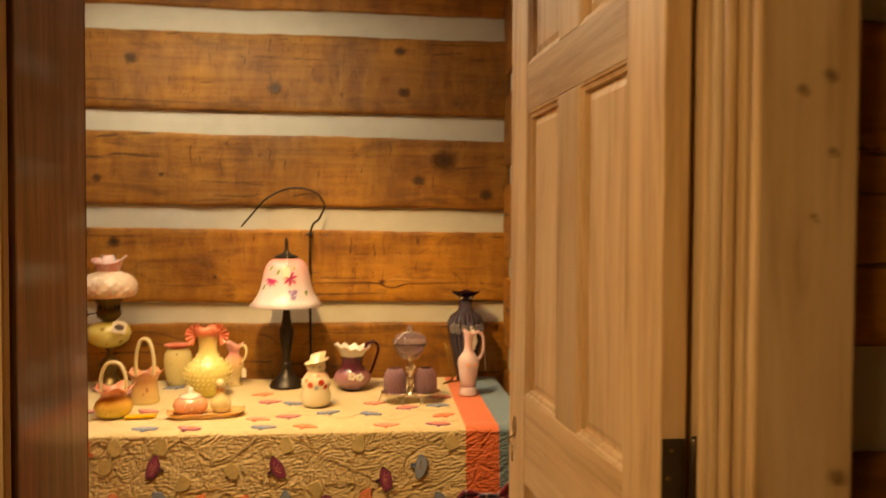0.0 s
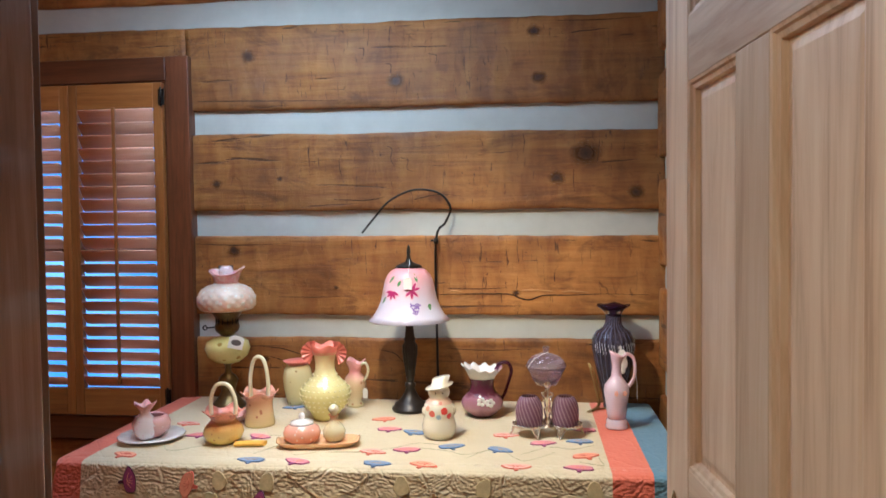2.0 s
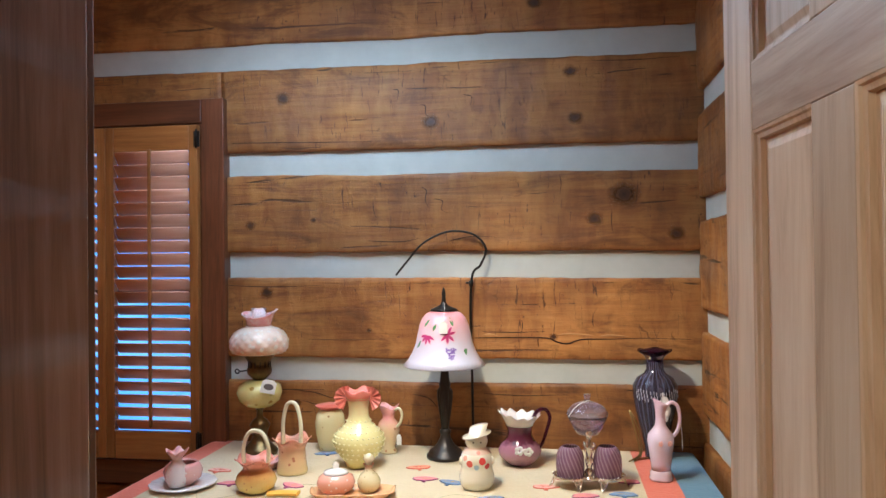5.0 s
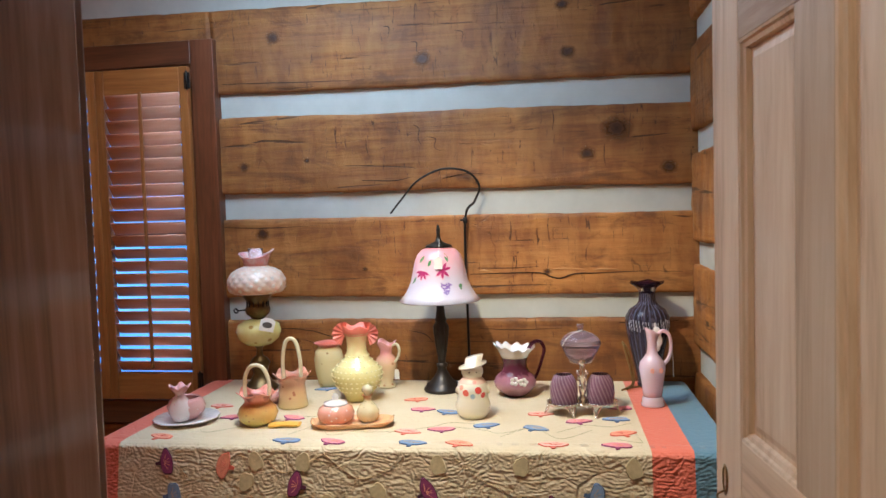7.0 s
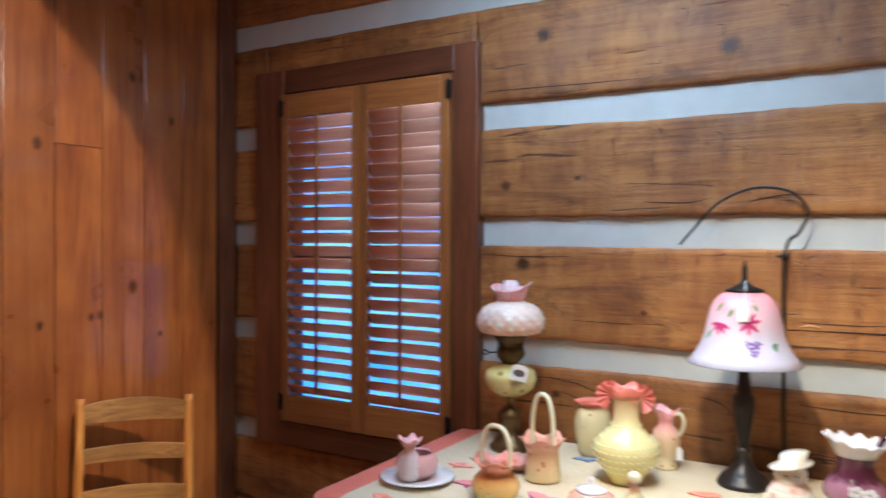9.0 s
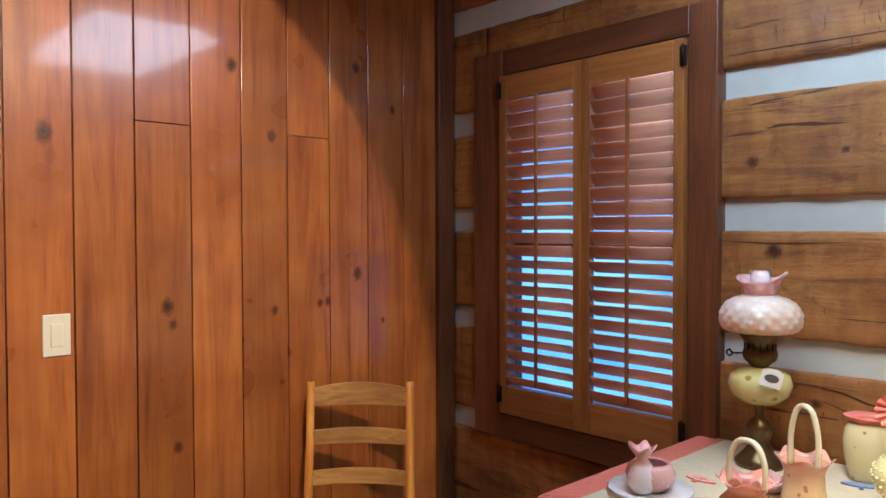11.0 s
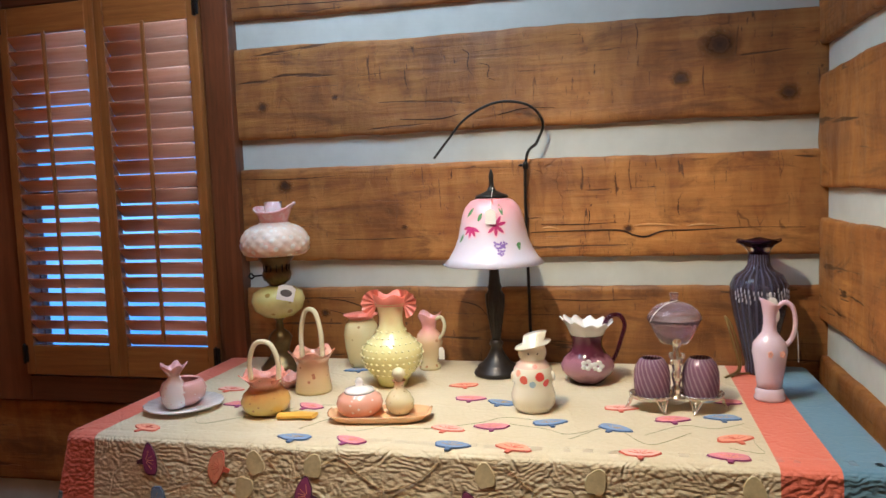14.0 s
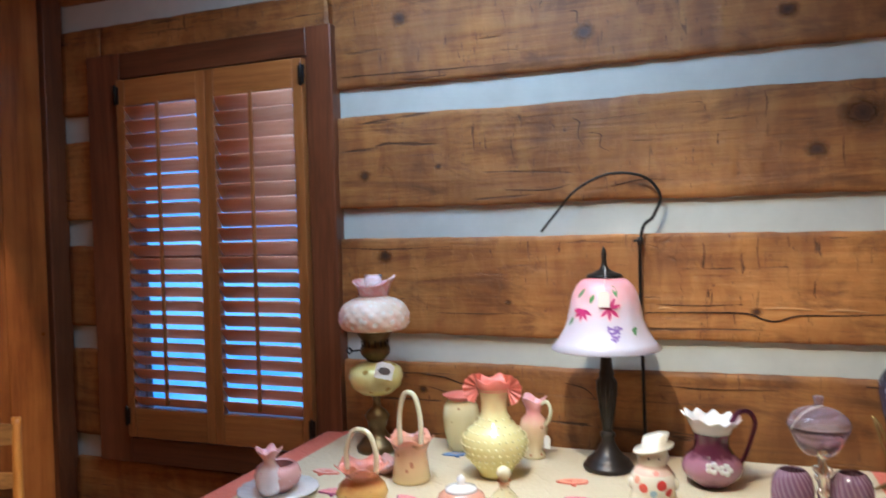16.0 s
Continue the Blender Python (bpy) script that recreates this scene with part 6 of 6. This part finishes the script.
# gilt wire easel beside the vase
easel = on_table("wire_easel", 0.225, 3.150, "gilt wire plate easel", "easel")
part("wire", tube([(-0.022, 0.040, 0.150), (-0.012, 0.020, 0.110), (0.004, -0.006, 0.040), (0.002, -0.016, 0.012), (-0.030, -0.050, 0.003)], 0.0030, 7), BRASS, easel, smooth=True)
part("wire", tube([(-0.022, 0.040, 0.150), (-0.006, 0.026, 0.125), (0.010, 0.006, 0.060), (0.010, -0.004, 0.012), (-0.016, -0.046, 0.003)], 0.0030, 7), BRASS, easel, smooth=True)
part("foot", tube([(-0.034, -0.054, 0.003), (0.0, -0.022, 0.004), (0.045, 0.0, 0.003)], 0.0028, 7), BRASS, easel, smooth=True)

# pale lilac ewer
ew = on_table("glass_ewer", 0.268, 2.915, "slender pale pink glass ewer with long neck", "ewer", 8)
ew.scale = (0.84, 0.84, 0.98)
lil = blend("pale_pink_glass", ((0.0, (0.66, 0.57, 0.68)), (0.5, (0.68, 0.57, 0.66)), (1.0, (0.72, 0.50, 0.59))), 0.24, spots=((0.80, 0.50, 0.54), 26, 0.08))
part("foot", lathe([(0.0, 0.0), (0.040, 0.0), (0.042, 0.006), (0.038, 0.014), (0.039, 0.022), (0.034, 0.030)], 40), plain("pale_lilac_glass", (0.68, 0.62, 0.72), 0.2, coat=0.5, relief=0, vary=0.04), ew, "pale ringed foot", smooth=True)
part("body", lathe([(0.033, 0.028), (0.036, 0.050), (0.042, 0.090), (0.047, 0.118), (0.044, 0.138), (0.030, 0.154), (0.020, 0.166), (0.017, 0.185), (0.017, 0.205), (0.022, 0.225), (0.026, 0.238), (0.024, 0.239), (0.015, 0.21)], 40, lambda a, i, r, z: (r, z + 0.010 * (i >= 9) * math.cos(a - math.pi))), lil, ew, smooth=True)
part("handle", tube([(0.020, 0, 0.222), (0.040, 0, 0.236), (0.062, 0, 0.224), (0.070, 0, 0.188), (0.062, 0, 0.152), (0.045, 0, 0.132)], lambda t: 0.0058 + 0.001 * t, 10), lil, ew, "arched glass handle", smooth=True)
part("string", tube([(0.066, -0.004, 0.200), (0.074, -0.006, 0.15), (0.076, -0.006, 0.09)], 0.0008, 5), CARD, ew)
bm = bmesh.new()
for cx in (-0.012, 0.020):
    for k in range(5):
        a = 2 * math.pi * k / 5
        blob(bm, (cx + 0.005 * math.cos(a), -0.0455, 0.118 + 0.005 * math.sin(a)), (0.004, 0.0016, 0.004), 7, 5)
part("painted_blossoms", bm, FABRIC["pale"], ew, "tiny pink painted blossoms", smooth=True)


# ladder-back chair ---------------------------------------------------------
def ladder_chair():
    px, py = (-2.078 - 2.304) / 2, (2.726 + 2.488) / 2
    # local x runs along the back, local -y to the front of the seat
    yaw = math.degrees(math.atan2(0.238, 0.226))
    ob = thing("ladder_back_chair", pose(px, py, 0, 0, 0, yaw), "honey wooden ladder-back chair with woven rush seat", "chair")
    honey = wood("honey_wood", (0.38, 0.13, 0.022), (0.60, 0.25, 0.045), (0.70, 0.35, 0.08), "z", 0.38, 1.2, 0.3, 0.35, 0.06)
    worn = wood("worn_slat_wood", (0.16, 0.07, 0.022), (0.40, 0.19, 0.05), (0.56, 0.31, 0.09), "x", 0.45, 1.0, 0.15, 0.6, 0.1)
    half = 0.166
    seat_z, front = 0.43, -0.36
    for sx in (-1, 1):
        part("post", tube([(sx * (half + 0.012), 0.0, 0.0), (sx * (half + 0.008), -0.012, 0.25), (sx * (half + 0.004), -0.010, 0.47), (sx * half, 0.014, 0.70), (sx * half, 0.036, 0.882)], lambda t: 0.0165 - 0.0035 * t, 12), honey, ob, "turned back post", smooth=True)
        part("leg", tube([(sx * 0.215, front, 0.0), (sx * 0.215, front, 0.25), (sx * 0.215, front, seat_z + 0.015)], 0.0165, 12), honey, ob, smooth=True)
        part("stretcher", tube([(sx * (half + 0.01), 0.0, 0.16), (sx * 0.20, front * 0.5, 0.16), (sx * 0.215, front, 0.16)], 0.009, 8), honey, ob, smooth=True)
    for z in (0.20, 0.31):
        part("stretcher", tube([(-0.215, front, z), (0, front, z), (0.215, front, z)], 0.009, 8), honey, ob, smooth=True)
    part("stretcher", tube([(-half, -0.005, 0.18), (0, -0.005, 0.18), (half, -0.005, 0.18)], 0.009, 8), honey, ob, smooth=True)
    for k, (zc, hh) in enumerate(((0.832, 0.060), (0.700, 0.048), (0.568, 0.048))):
        bm = bmesh.new()
        yb = {0: 0.028, 1: 0.012, 2: 0.000}[k]
        cols = []
        for i in range(17):
            f = i / 16 * 2 - 1
            x = f * (half - 0.006)
            bow = 0.026 * (1 - f * f)
            crown = 0.016 * (1 - f * f) * (1.0 if k == 0 else 0.35)
            cols.append([bm.verts.new((x, yb + bow + d, zc + z)) for d, z in ((-0.005, -hh / 2), (-0.005, hh / 2 + crown), (0.005, hh / 2 + crown), (0.005, -hh / 2))])
        for a, b in zip(cols, cols[1:]):
            for j in range(4):
                bm.faces.new((a[j], a[(j + 1) % 4], b[(j + 1) % 4], b[j]))
        bm.faces.new(cols[0])
        bm.faces.new(cols[-1])
        part("ladder_slat", bm, worn, ob, "worn bent slat", smooth=False, bevel=0.002)
    # woven seat in four wedges of cord
    rush = wood("rush_cord", (0.26, 0.14, 0.03), (0.50, 0.31, 0.09), (0.62, 0.42, 0.15), "x", 0.7, 2.0, 0.0, 0.3, 0.2)
    bm = bmesh.new()
    cords = 17
    for i in range(cords):
        f = (i + 0.5) / cords
        yb, yf = -0.004 + (front - 0.004) * 0.5 * f, front - 0.008 - (front - 0.004) * 0.5 * f
        wb, wf = (half + 0.02) * (1 - f * 0.96) + 0.02 * f, 0.232 * (1 - f * 0.96)
        sag = seat_z + 0.012 - 0.006 * f
        tube([(-wb, yb, sag), (0, yb, sag), (wb, yb, sag)], 0.0062, 6, 2, bm)
        tube([(-wf, yf, sag), (0, yf, sag), (wf, yf, sag)], 0.0062, 6, 2, bm)
        tube([(-wb - 0.002, yb, sag), (-(wb + wf) / 2 - 0.002, (yb + yf) / 2, sag), (-wf - 0.002, yf, sag)], 0.0062, 6, 2, bm)
        tube([(wb + 0.002, yb, sag), ((wb + wf) / 2 + 0.002, (yb + yf) / 2, sag), (wf + 0.002, yf, sag)], 0.0062, 6, 2, bm)
    part("seat", bm, rush, ob, "woven rush seat", smooth=True)["kind"] = "stuff"
    return ob


ladder_chair()

# light switch on the boards
sw = thing("light_switch", pose(LEFT, 1.762, 1.10), "ivory light switch plate on the pine boards", "light switch")
part("plate", boxes((0.0003, 0.006, -0.036, 0.036, -0.058, 0.058)), IVORY, sw, bevel=0.003)
part("rocker", boxes((0.0062, 0.010, -0.016, 0.016, -0.032, 0.032)), IVORY, sw, "ivory rocker", bevel=0.002)

# plaid bag hanging at the door's edge
m, nt, b = material("plaid_flannel", 0.9)
tc = nt.nodes.new("ShaderNodeTexCoord")
sep = nt.nodes.new("ShaderNodeSeparateXYZ")
nt.links.new(tc.outputs["Object"], sep.inputs[0])


def stripe(axis, freq, lo, shift=0.0):
    return ramp(nt, math_(nt, "SINE", math_(nt, "ADD", math_(nt, "MULTIPLY", sep.outputs[axis], freq), shift)), ((lo, (0, 0, 0)), (lo + 0.1, (1, 1, 1))))


c = mixc(nt, math_(nt, "MULTIPLY", stripe(2, 75, 0.1), 0.75), (0.02, 0.022, 0.065), (0.16, 0.19, 0.34))
c = mixc(nt, math_(nt, "MULTIPLY", stripe(0, 82, 0.55, 1.0), 0.7), c, (0.36, 0.02, 0.05))
c = mixc(nt, math_(nt, "MULTIPLY", stripe(2, 75, 0.75, 2.6), 0.45), c, (0.40, 0.03, 0.06))
c = mixc(nt, math_(nt, "MULTIPLY", stripe(0, 164, 0.85, 2.0), 0.45), c, (0.55, 0.50, 0.52))
c = mixc(nt, math_(nt, "MULTIPLY", stripe(2, 150, 0.85, 0.6), 0.40), c, (0.55, 0.50, 0.52))
nt.links.new(c, b.inputs["Base Color"])
b.inputs["Sheen Weight"].default_value = 0.3
bag = thing("plaid_bag", pose(0.146, 1.880, 0.452), "red and navy plaid cloth bag hanging at the door", "bag")
bm = bmesh.new()
rows = []
for k in range(27):
    # up the outside to the mouth, then down into it
    f = min(k, 20) / 20
    inner = max(0, k - 20) / 6
    row = []
    for i in range(72):
        a = 2 * math.pi * i / 72
        c, q = math.cos(a), math.sin(a)
        w = (0.135 - 0.030 * f - 0.030 * max(0, f - 0.5) / 0.5) * (1 - 0.30 * inner)
        d = (0.055 - 0.018 * f) * (1 - 0.55 * inner)
        fold = 1 + 0.16 * noise.noise((c * 2.2, q * 2.2 + 7, f * 1.6)) + 0.10 * math.sin(5 * a + 3.0 * f) * f + 0.05 * noise.noise((c * 7, q * 7, f * 6))
        lift = 0.030 * f * c + 0.022 * f * math.sin(3 * a + 0.8)
        row.append(bm.verts.new((w * fold * c + 0.045 * f * f, d * fold * q, 0.315 * f + lift - 0.09 * inner)))
    rows.append(row)
for lo, hi in zip(rows, rows[1:]):
    for i in range(72):
        bm.faces.new((lo[i], lo[(i + 1) % 72], hi[(i + 1) % 72], hi[i]))
bm.faces.new(rows[0])
bm.faces.new(rows[-1])
part("body", bm, m, bag, smooth=True)
part("rim", tube([(0.045 + 0.076 * math.cos(t), 0.036 * math.sin(t), 0.318 + 0.030 * math.cos(t) + 0.022 * math.sin(3 * t + 0.8)) for t in [2 * math.pi * j / 24 for j in range(25)]], 0.006, 8, 3), m, bag, "folded cloth edge", smooth=True)
